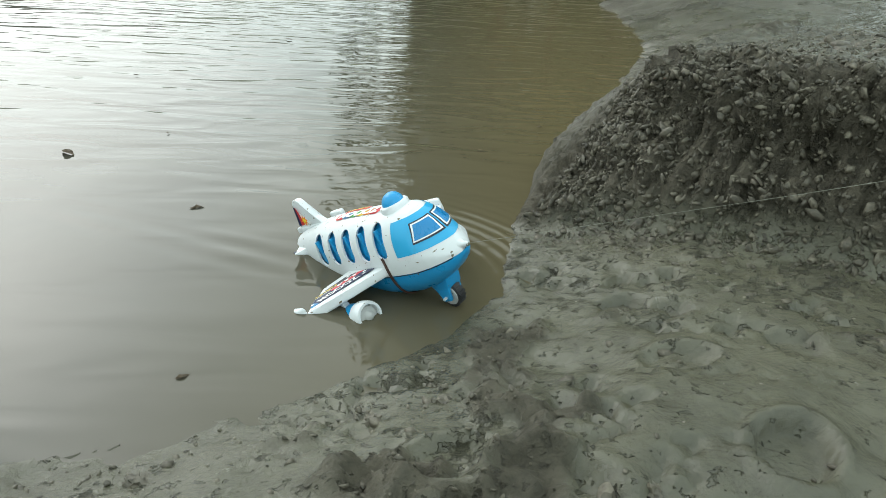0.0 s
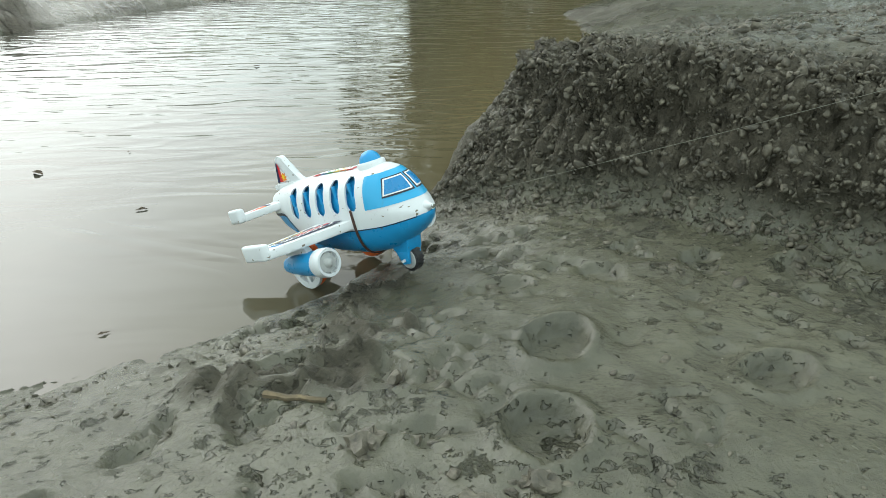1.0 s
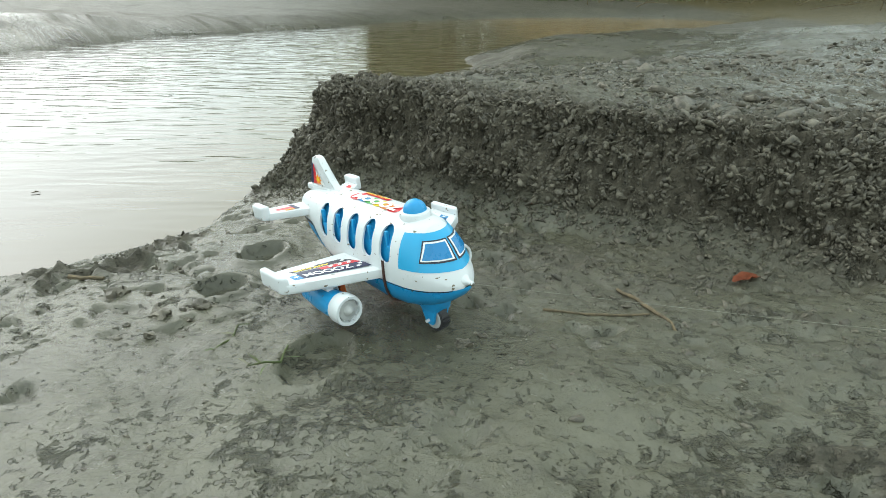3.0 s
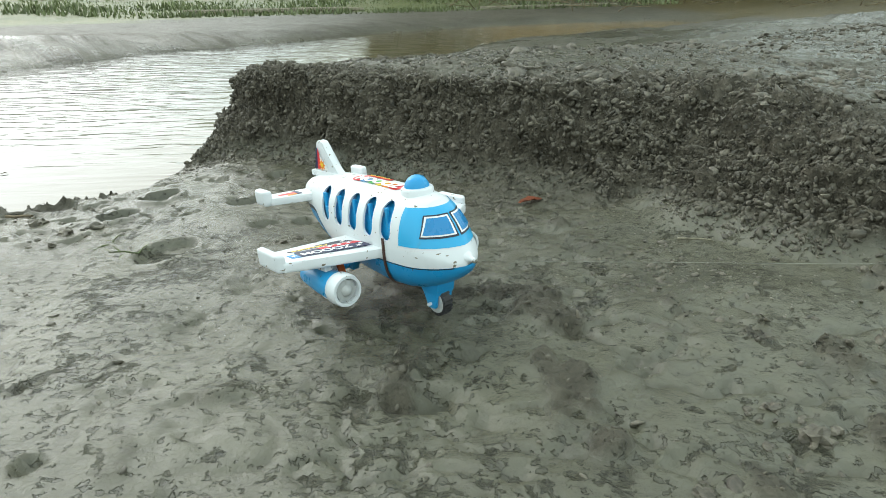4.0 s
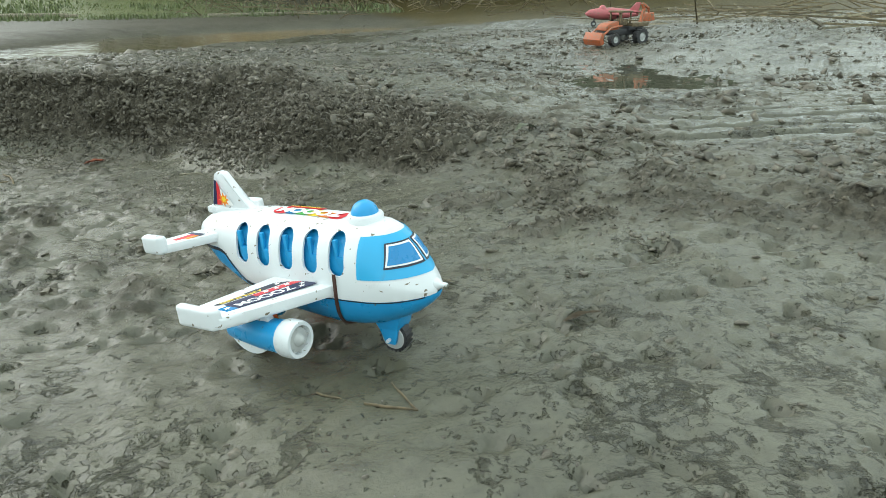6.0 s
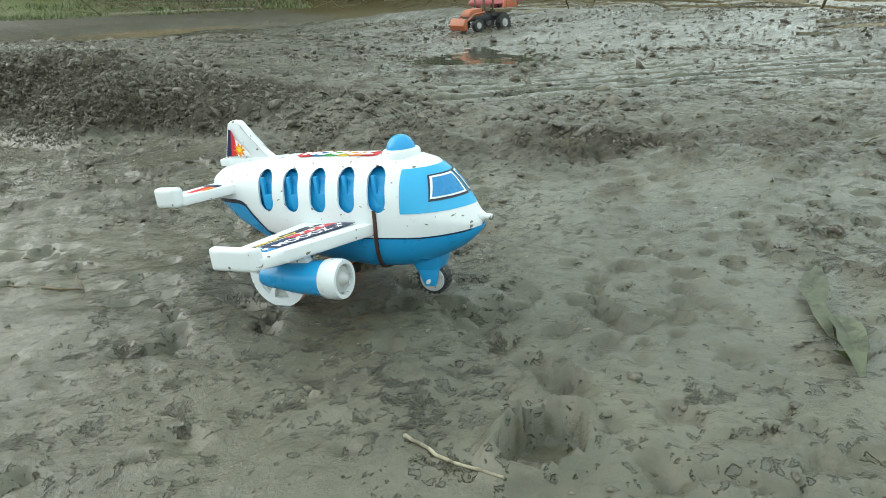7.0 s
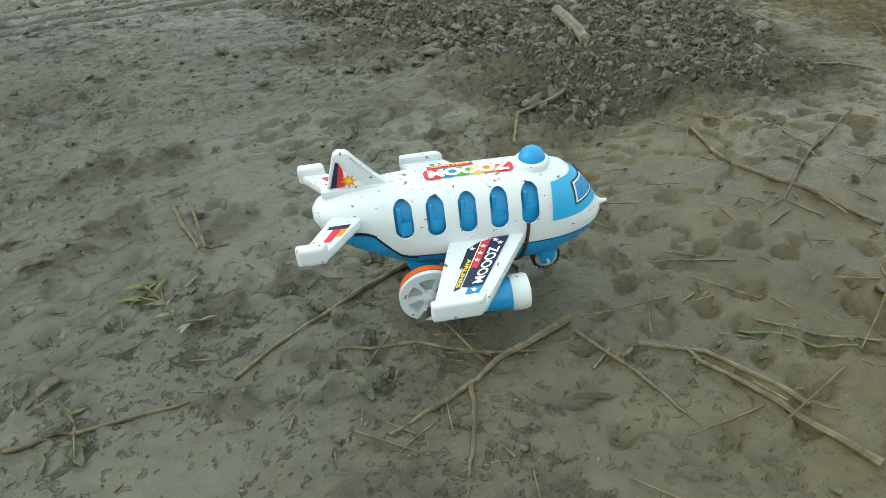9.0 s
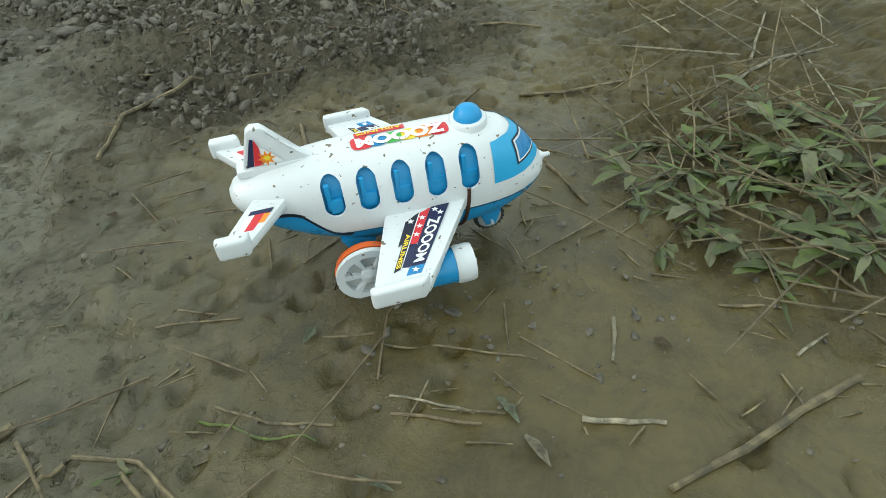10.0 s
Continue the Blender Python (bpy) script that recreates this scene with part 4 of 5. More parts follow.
def clod(x, y, r, seed, lumps=1):
    """A broken lump of mud with smaller lumps that crumbled from it."""
    rnd = random.Random(seed)
    r *= 0.8
    bm = bmesh.new()
    clod_mesh(bm, r, seed, 0.6, 3)
    turn = rnd.uniform(0, 360)
    ob = part("mud_clod", bm, CLOD)
    ob.matrix_basis = pose(x, y, rest_z(x, y) - 0.12 * r, 0, 0, turn)
    for k in range(2 * lumps + 3):
        dx, dy = rnd.gauss(0, 1.1 + 0.25 * lumps) * r, rnd.gauss(0, 0.7 + 0.15 * lumps) * r
        q = r * rnd.uniform(0.18, 0.55)
        bm = bmesh.new()
        clod_mesh(bm, q, seed + 3 * k, 0.65, 2, (dx, dy, -0.1 * r))
        part("lump", bm, CLOD, ob)
    return tagged(ob, "dark crumbling lump of mud on the wet flat" if lumps == 1 else "heap of dark crumbled mud lumps", "mud clod", "mud clods")


def scatter_mesh(name, centres, radii, mat, label, category, squash=0.6, seed=1, tumble=0.0):
    """Many small lumps in one mesh."""
    rng = np.random.default_rng(seed)
    t = (1 + 5 ** 0.5) / 2
    ico = np.array([(-1, t, 0), (1, t, 0), (-1, -t, 0), (1, -t, 0), (0, -1, t), (0, 1, t), (0, -1, -t), (0, 1, -t), (t, 0, -1), (t, 0, 1), (-t, 0, -1), (-t, 0, 1)]) / math.hypot(1, t)
    tri = np.array([(0, 11, 5), (0, 5, 1), (0, 1, 7), (0, 7, 10), (0, 10, 11), (1, 5, 9), (5, 11, 4), (11, 10, 2), (10, 7, 6), (7, 1, 8),
                    (3, 9, 4), (3, 4, 2), (3, 2, 6), (3, 6, 8), (3, 8, 9), (4, 9, 5), (2, 4, 11), (6, 2, 10), (8, 6, 7), (9, 8, 1)])
    n = len(centres)
    co = ico[None] * rng.uniform(0.45, 1.35, (n, 12, 1))
    a = rng.uniform(0, math.tau, n)
    stretch = rng.uniform(0.7, 1.8, n)
    x, y = co[..., 0] * stretch[:, None], co[..., 1]
    co = np.stack((x * np.cos(a)[:, None] - y * np.sin(a)[:, None], x * np.sin(a)[:, None] + y * np.cos(a)[:, None], co[..., 2] * squash), -1)
    tip, lean = rng.normal(0, 1, n) * tumble, rng.normal(0, 1, n) * tumble
    cx, sx, cy, sy = np.cos(tip)[:, None], np.sin(tip)[:, None], np.cos(lean)[:, None], np.sin(lean)[:, None]
    x, y, z = co[..., 0], co[..., 1] * cx - co[..., 2] * sx, co[..., 1] * sx + co[..., 2] * cx
    co = np.stack((x * cy + z * sy, y, z * cy - x * sy), -1)
    co = co * radii[:, None, None] + centres[:, None, :]
    me = bpy.data.meshes.new(name)
    faces = (tri[None] + 12 * np.arange(n)[:, None, None]).reshape(-1)
    me.vertices.add(12 * n)
    me.vertices.foreach_set("co", co.reshape(-1))
    me.loops.add(len(faces))
    me.loops.foreach_set("vertex_index", faces.astype(np.int32))
    me.polygons.add(len(faces) // 3)
    me.polygons.foreach_set("loop_start", np.arange(0, len(faces), 3, dtype=np.int32))
    me.update(calc_edges=True)
    me.materials.append(mat)
    return tagged(new(name, me), label, category, kind="stuff")


def mud_crumbs():
    """Crumbs lie thick on the broken bank and thinly, in drifts, on the flat."""
    rng = np.random.default_rng(5)
    n, face = 260000, 120000
    s = np.concatenate((rng.uniform(-0.6, 3.5, n), rng.uniform(-0.6, 1.5, face)))
    u = np.concatenate((rng.uniform(-0.55, 1.5, n), rng.uniform(0.25, 0.85, face)))
    n += face
    x = ORIGIN[0] + s * S_DIR[0] + u * U_DIR[0]
    y = ORIGIN[1] + s * S_DIR[1] + u * U_DIR[1]
    z, h, dry, brown, film, green = land(x, y)
    slope = np.abs(land(x + 0.004 * U_DIR[0], y + 0.004 * U_DIR[1], False)[0] - z) / 0.004
    steep = smooth(slope, 0.4, 1.2)
    d = pond_distance(x, y)
    group = smooth(fbm(x, y, 0.14, 201, 3), 0.08, 0.5)
    chance = np.minimum(1, 0.30 * dry ** 2 + 0.75 * steep + 0.09 * group * (1 - film) + 0.014 + 0.10 * (1 - smooth(d, 0.03, 0.16)) * (u < 0.1) + 0.55 * (1 - smooth(d, 0.04, 0.26)) * smooth(u, 0.26, 0.34) * (y < 1.6))
    keep = (rng.uniform(0, 1, n) < chance) & (d > 0.012)
    x, y, z, h, dry, steep = x[keep], y[keep], z[keep], h[keep], dry[keep], steep[keep]
    gx = (land(x + 0.004, y, False)[0] - z) / 0.004
    gy = (land(x, y + 0.004, False)[0] - z) / 0.004
    size = np.sqrt(1 + gx ** 2 + gy ** 2)
    h = h + steep * rng.uniform(-0.003, 0.002, len(x))
    x, y, z = x - h * gx / size, y - h * gy / size, z + h / size
    r = np.clip(rng.lognormal(math.log(0.0019), 0.55, len(x)) * (1 + 0.15 * steep), 0.0009, 0.0070) * (1 + 0.9 * smooth(dry, 0.85, 1.0) * (1 - steep) * smooth(s[keep], 1.6, 2.2))
    c = np.stack((x, y, z - 0.05 * r), -1)
    scatter_mesh("mud_crumbs", c, r, CLOD, "countless small dark crumbs of mud on flat and bank", "mud crumbs", 0.48, 7, 0.3 + 1.2 * np.maximum(dry, steep))
    # coarser lumps on the wide mud behind the bank
    n = 70000
    s, u = rng.uniform(-0.5, 3.4, n), rng.uniform(0.62, 4.2, n)
    x = ORIGIN[0] + s * S_DIR[0] + u * U_DIR[0]
    y = ORIGIN[1] + s * S_DIR[1] + u * U_DIR[1]
    z, h, dry, brown, film, green = land(x, y)
    group = np.maximum(smooth(fbm(x, y, 0.30, 207, 4, 0.6), -0.05, 0.35) * (1 - 0.85 * film), 0.9 * smooth(dry, 0.7, 1.0) * smooth(s, 1.6, 2.2))
    keep = (rng.uniform(0, 1, n) < 0.05 + 0.55 * group) & (pond_distance(x, y) > 0.05)
    x, y, z = x[keep], y[keep], (z + h)[keep]
    r = np.clip(rng.lognormal(math.log(0.0054), 0.55, len(x)), 0.002, 0.018)
    scatter_mesh("mud_crumbs", np.stack((x, y, z), -1), r, CLOD, "scattered mud lumps on the wide wet flat", "mud crumbs", 0.5, 8, 0.4)


def loose_straw(name, count, area, lengths, thick, mat, label, seed, lift=0.01, upright=0.1):
    """Scattered straws in one mesh, inside an ellipse: its centre, half sizes and turn."""
    rng = random.Random(seed)
    cx, cy, rx, ry, turn = area
    ct, st = math.cos(radians(turn)), math.sin(radians(turn))
    spots = []
    for _ in range(count):
        a, r = rng.uniform(0, math.tau), math.sqrt(rng.random())
        px, py = rx * r * math.cos(a), ry * r * math.sin(a)
        spots.append((cx + px * ct - py * st, cy + px * st + py * ct))
    spots = np.array(spots)
    bm = bmesh.new()
    for (x, y), z in zip(spots, np.maximum(heights(spots[:, 0], spots[:, 1]), W)):
        L, a, e = rng.uniform(*lengths), rng.uniform(0, math.tau), abs(rng.gauss(0, upright))
        d = Vector((math.cos(a) * math.cos(e), math.sin(a) * math.cos(e), math.sin(e)))
        p = Vector((x, y, z + rng.uniform(0, lift)))
        bend = Vector((rng.uniform(-0.22, 0.22), rng.uniform(-0.22, 0.22), rng.uniform(-0.06, 0.02))) * L
        tube(bm, [p, p + d * L * 0.5 + bend * 0.6, p + d * L + bend], [thick, thick * 0.9, thick * 0.5], 4, False)
    return tagged(part(name, bm, mat), label, "straw", kind="stuff")


def weed(x, y, size, seed, mats=(LEAF, STRAW), label="low green weed with narrow leaves on the mud", blades=14):
    """A small plant: stems with leaf blades from one root."""
    rnd = random.Random(seed)
    root = new("weed")
    root.location = (x, y, rest_z(x, y) - 0.002)
    tagged(root, label, "weed", "weeds")
    for k in range(max(2, blades // 6)):
        bm = bmesh.new()
        a, e = rnd.uniform(0, math.tau), rnd.uniform(0.03, 0.45)
        L = size * rnd.uniform(0.6, 1.1)
        d = Vector((math.cos(a) * math.cos(e), math.sin(a) * math.cos(e), math.sin(e)))
        pts = [Vector((0, 0, 0)), d * L * 0.5 + Vector((0, 0, 0.06 * L)), d * L]
        tube(bm, pts, [0.0013, 0.001, 0.0006], 5)
        stem = part("stem", bm, mats[1], root)
        for j in range(max(3, blades // 3)):
            bm = bmesh.new()
            f = rnd.uniform(0.15, 1.0)
            b = a + rnd.uniform(-1.6, 1.6)
            leaf_faces(bm, d * L * f, (math.cos(b), math.sin(b), rnd.uniform(-0.25, 0.45)), (0, 0, 1), size * rnd.uniform(0.20, 0.60), size * rnd.choice((0.05, 0.07, 0.10, 0.15)), rnd.uniform(0, 0.3), 5)
            part("leaf", bm, mats[0], root)
    return root


def puddle():
    """A shallow sheet of standing water in the hollow before the toy truck."""
    xs, ys = np.linspace(1.75, 3.35, 60), np.linspace(-0.05, 1.75, 60)
    X, Y = np.meshgrid(xs, ys, indexing="ij")
    z, h, *rest = land(xs[:, None] + 0 * Y, Y)
    level = float(np.percentile((z + h)[25:40, 20:36], 50))
    ob = sheet("puddle", X, Y, np.full(X.shape, level), PUDDLE)
    return tagged(ob, "shallow murky puddle standing on the mud", "puddle", kind="structure")


def wheel_at(name, parent, x, y, z, r, w):
    hub = new(name)
    hub.parent, hub.location = parent, (x, y, z)
    bm = bmesh.new()
    lathe(bm, ((-w / 2, r * 0.55), (-w / 2, r * 0.92), (-w * 0.35, r), (w * 0.35, r), (w / 2, r * 0.92), (w / 2, r * 0.55)), pose(0, 0, 0, 0, 0, 90), 24)
    for k in range(14):
        a = k * math.tau / 14
        box(bm, (r * math.cos(a), 0, r * math.sin(a)), (r * 0.12, w, r * 0.16), 0, (0, -math.degrees(a), 0))
    part("tyre", bm, DARK_PLASTIC, hub)
    bm = bmesh.new()
    lathe(bm, ((-w * 0.46, 0.0), (-w * 0.40, r * 0.2), (-w * 0.3, r * 0.45), (-w * 0.42, r * 0.58), (w * 0.42, r * 0.58), (w * 0.3, r * 0.45), (w * 0.40, r * 0.2), (w * 0.46, 0.0)), pose(0, 0, 0, 0, 0, 90), 20)
    part("rim", bm, GREY_PLASTIC, hub, "silver-grey wheel rim")


def toy_tractor(x, y, turn):
    """An orange toy loader tractor with a bucket before and a digger arm behind; x forwards."""
    t = new("toy_tractor")
    t.matrix_basis = pose(x, y, height(x, y) + 0.0, 0, 0, turn)
    tagged(t, "orange and black plastic toy loader tractor parked in mud", "toy tractor")
    bm = bmesh.new()
    box(bm, (0.02, 0, 0.062), (0.20, 0.062, 0.028), 0.005)
    box(bm, (-0.075, 0, 0.078), (0.10, 0.085, 0.020), 0.004)
    part("chassis", bm, DARK_PLASTIC, t)
    bm = bmesh.new()
    prism(bm, [(0.030, -0.032, 0.072), (0.128, -0.028, 0.070), (0.124, -0.028, 0.092), (0.100, -0.029, 0.104), (0.036, -0.031, 0.112)], (0, 0.062, 0), 0.006)
    part("bonnet", bm, MUDDY_ORANGE, t)
    bm = bmesh.new()
    for dx in (-0.035, 0.03):
        for sd in (-1, 1):
            box(bm, (dx, sd * 0.034, 0.128), (0.007, 0.007, 0.05), 0.0015)
    box(bm, (-0.002, 0, 0.155), (0.085, 0.085, 0.009), 0.003)
    box(bm, (-0.014, 0, 0.108), (0.03, 0.05, 0.03), 0.004)
    part("cab", bm, TWIG, t, "mud-brown cab frame")
    bm = bmesh.new()
    prism(bm, [(-0.150, -0.050, 0.086), (-0.040, -0.050, 0.086), (-0.035, -0.050, 0.104), (-0.158, -0.050, 0.106)], (0, 0.10, 0), 0.004)
    part("rear_deck", bm, TWIG, t, "mud-brown rear deck")
    bm = bmesh.new()
    prism(bm, [(0.150, -0.055, 0.012), (0.172, -0.055, 0.004), (0.186, -0.055, 0.030), (0.170, -0.055, 0.064), (0.154, -0.055, 0.060), (0.163, -0.055, 0.034)], (0, 0.11, 0), 0.002)
    bucket = part("bucket", bm, MUDDY_ORANGE, t)
    bm = bmesh.new()
    for sd in (-1, 1):
        tube(bm, [(0.03, sd * 0.042, 0.092), (0.10, sd * 0.042, 0.082), (0.156, sd * 0.042, 0.046)], 0.005, 6)
    part("lift_arm", bm, MUDDY_ORANGE, t)
    bm = bmesh.new()
    tube(bm, [(-0.145, 0, 0.10), (-0.165, 0, 0.165), (-0.150, 0, 0.190)], [0.010, 0.009, 0.007], 7)
    tube(bm, [(-0.150, 0, 0.190), (-0.195, 0, 0.170), (-0.205, 0, 0.140)], [0.008, 0.007, 0.006], 7)
    part("digger_arm", bm, MUDDY_ORANGE, t)
    bm = bmesh.new()
    prism(bm, [(-0.225, -0.024, 0.112), (-0.190, -0.024, 0.108), (-0.190, -0.024, 0.145), (-0.214, -0.024, 0.150)], (0, 0.048, 0), 0.003)
    part("digger_bucket", bm, MUDDY_ORANGE, t)
    for sd in (-1, 1):
        wheel_at("front_wheel", t, 0.085, sd * 0.052, 0.030, 0.030, 0.026)
        wheel_at("rear_wheel", t, -0.085, sd * 0.062, 0.040, 0.040, 0.034)
    return t


def toy_jet(x, y, turn):
    """A pink toy plane on small wheels, far off on the mud; x forwards."""
    t = new("toy_jet")
    t.matrix_basis = pose(x, y, height(x, y), 0, 0, turn)
    tagged(t, "pink and red plastic toy plane standing on mud", "toy plane")
    bm = bmesh.new()
    lathe(bm, ((-0.20, 0.0), (-0.195, 0.018), (-0.12, 0.030), (0.0, 0.040), (0.10, 0.038), (0.17, 0.024), (0.20, 0.0)), pose(0, 0, 0.085), 20)
    part("fuselage", bm, PINK, t)
    bm = bmesh.new()
    lathe(bm, [(0.03 * math.sin(a), 0.026 * math.cos(a)) for a in np.linspace(-0.2, math.pi / 2, 7)], pose(0.07, 0, 0.112, 0, -90), 16)
    part("canopy", bm, PINK, t)
    for sd in (-1, 1):
        bm = bmesh.new()
        prism(bm, [(-0.06, sd * 0.03, 0.076), (-0.10, sd * 0.17, 0.080), (-0.05, sd * 0.17, 0.080), (0.05, sd * 0.03, 0.076)], (0, 0, 0.012), 0.003)
        part("wing", bm, PINK, t)
        bm = bmesh.new()
        prism(bm, [(-0.19, sd * 0.015, 0.09), (-0.21, sd * 0.07, 0.095), (-0.18, sd * 0.07, 0.095), (-0.14, sd * 0.02, 0.09)], (0, 0, 0.008), 0.002)
        part("tailplane", bm, PINK, t)
        wheel_at("wheel", t, -0.03, sd * 0.05, 0.022, 0.022, 0.014)
        bm = bmesh.new()
        tube(bm, [(-0.03, sd * 0.048, 0.022), (-0.03, sd * 0.030, 0.07)], 0.005, 6)
        part("strut", bm, DARK_PLASTIC, t)
    bm = bmesh.new()
    prism(bm, [(-0.20, -0.005, 0.10), (-0.215, -0.005, 0.16), (-0.185, -0.005, 0.16), (-0.13, -0.005, 0.11)], (0, 0.01, 0), 0.002)
    part("tail_fin", bm, PINK, t)
    wheel_at("wheel", t, 0.13, 0, 0.018, 0.018, 0.012)
    bm = bmesh.new()
    tube(bm, [(0.13, 0, 0.018), (0.125, 0, 0.07)], 0.005, 6)
    part("strut", bm, DARK_PLASTIC, t)
    return t


def meadow():
    """Grass beyond the far shore."""
    rng = np.random.default_rng(9)
    verts, faces = [], []
    n = 14000
    x = rng.uniform(-9, 5.0, n)
    y = 7.4 + 0.42 * np.maximum(x + 2.5, 0) + np.abs(rng.normal(0, 1, n)) * 3.0
    tuft = smooth(fbm(x, y, 0.9, 301, 3), -0.35, 0.3)
    zs = heights(x, y) - 0.01
    for px, py, z, k, a, b in zip(x, y, zs, tuft, rng.uniform(0, math.tau, n), rng.uniform(0.5, 1.3, n)):
        hgt, w = (0.025 + 0.055 * k) * b, 0.010 + 0.008 * k
        dx, dy = math.cos(a), math.sin(a)
        i = len(verts)
        lean = 0.35 * hgt
        verts += [(px - w * dx, py - w * dy, z), (px + w * dx, py + w * dy, z), (px + 0.6 * w * dx + lean * dy * 0.4, py + 0.6 * w * dy - lean * dx * 0.4, z + 0.6 * hgt), (px + lean * dy, py - lean * dx, z + hgt)]
        faces += [(i, i + 1, i + 2), (i, i + 2, i + 3)]
    me = bpy.data.meshes.new("meadow_grass")
    me.from_pydata(verts, [], faces)
    me.materials.append(GRASS)
    return tagged(new("meadow_grass", me), "short green grass on the far bank", "grass", kind="stuff")


def tree(x, y, tall, spread, seed, clumps=60):
    rnd = random.Random(seed)
    root = new("tree")
    root.location = (x, y, 0.15)
    tagged(root, "broad leafy dark green crown, out of view beyond the mud flat", "tree", "trees beyond the mud")
    bm = bmesh.new()
    tube(bm, [(0, 0, -0.2), (0.1, 0.05, 0.2 * tall), (-0.05, 0.1, 0.45 * tall), (0.1, 0, 0.75 * tall)], [0.26, 0.20, 0.14, 0.05], 10)
    limbs = []
    for k in range(9):
        a, h0 = rnd.uniform(0, math.tau), rnd.uniform(0.15, 0.6) * tall
        end = Vector((math.cos(a) * spread * rnd.uniform(0.5, 0.9), math.sin(a) * spread * rnd.uniform(0.5, 0.9), h0 + rnd.uniform(0.05, 0.3) * tall))
        limbs.append(end)
        tube(bm, [(0, 0, h0), end * 0.5 + Vector((0, 0, 0.25 * h0)), end], [0.09, 0.06, 0.02], 6)
    part("trunk", bm, BARK, root)
    verts, faces = [], []
    for k in range(clumps):
        a, e = rnd.uniform(0, math.tau), rnd.random()
        c = Vector((math.cos(a), math.sin(a), 0)) * spread * rnd.uniform(0.15, 0.95) * (1 - 0.45 * e) + Vector((0, 0, tall * (0.10 + 0.86 * e)))
        R = spread * rnd.uniform(0.28, 0.46)
        for j in range(110):
            d = Vector((rnd.gauss(0, 1), rnd.gauss(0, 1), rnd.gauss(0, 0.8))).normalized() * R * rnd.uniform(0.5, 1.05)
            p, s = c + d, rnd.uniform(0.10, 0.24)
            n1 = Vector((rnd.gauss(0, 1), rnd.gauss(0, 1), rnd.gauss(0, 1))).normalized()
            n2 = n1.orthogonal().normalized()
            i = len(verts)
            verts += [p - n1 * s, p + n2 * s * 0.5, p + n1 * s, p - n2 * s * 0.5]
            faces.append((i, i + 1, i + 2, i + 3))
    me = bpy.data.meshes.new("crown")
    me.from_pydata(verts, [], faces)
    me.materials.append(FOLIAGE)
    crown = new("crown", me)
    crown.parent = root
    return root


def ripple_rings():
    """Fine rings before the toy and the two arms of its wake behind it, on the water; x along its way."""
    rr, aa = np.linspace(0.075, 0.46, 150), np.linspace(0, math.tau, 181)
    R, A = np.meshgrid(rr, aa, indexing="ij")
    X, Y = 1.25 * R * np.cos(A), R * np.sin(A)
    edge = np.sin(math.pi * np.clip((R - 0.075) / 0.385, 0, 1)) ** 0.8
    ahead = np.exp(-((R - 0.14) / 0.07) ** 2) * smooth(np.cos(A - 0.9), -0.1, 0.7)
    uneven = 0.6 + 0.8 * fbm(X, Y, 0.12, 401, 3)
    Z = 0.0013 * ahead * uneven * np.sin(math.tau * R / 0.019 + 1.2 * np.sin(3 * A))
    back = np.maximum(-X, 0)
    for side in (-1, 1):
        off = side * Y - 0.035 - 0.42 * back
        Z = Z + (0.0005 if side > 0 else 0.0018) * smooth(back, 0.02, 0.10) * uneven * np.exp(-(off / 0.045) ** 2) * np.sin(math.tau * off / 0.042 + 2.0 * fbm(X, Y, 0.2, 411, 2))
    Z = edge * Z + 0.0016 * smooth(edge, 0.0, 0.9)
    ob = sheet("ripple_rings", X, Y, Z, WATER)
    return tagged(ob, "low ripples and wake spreading over murky water", "ripples", kind="structure")


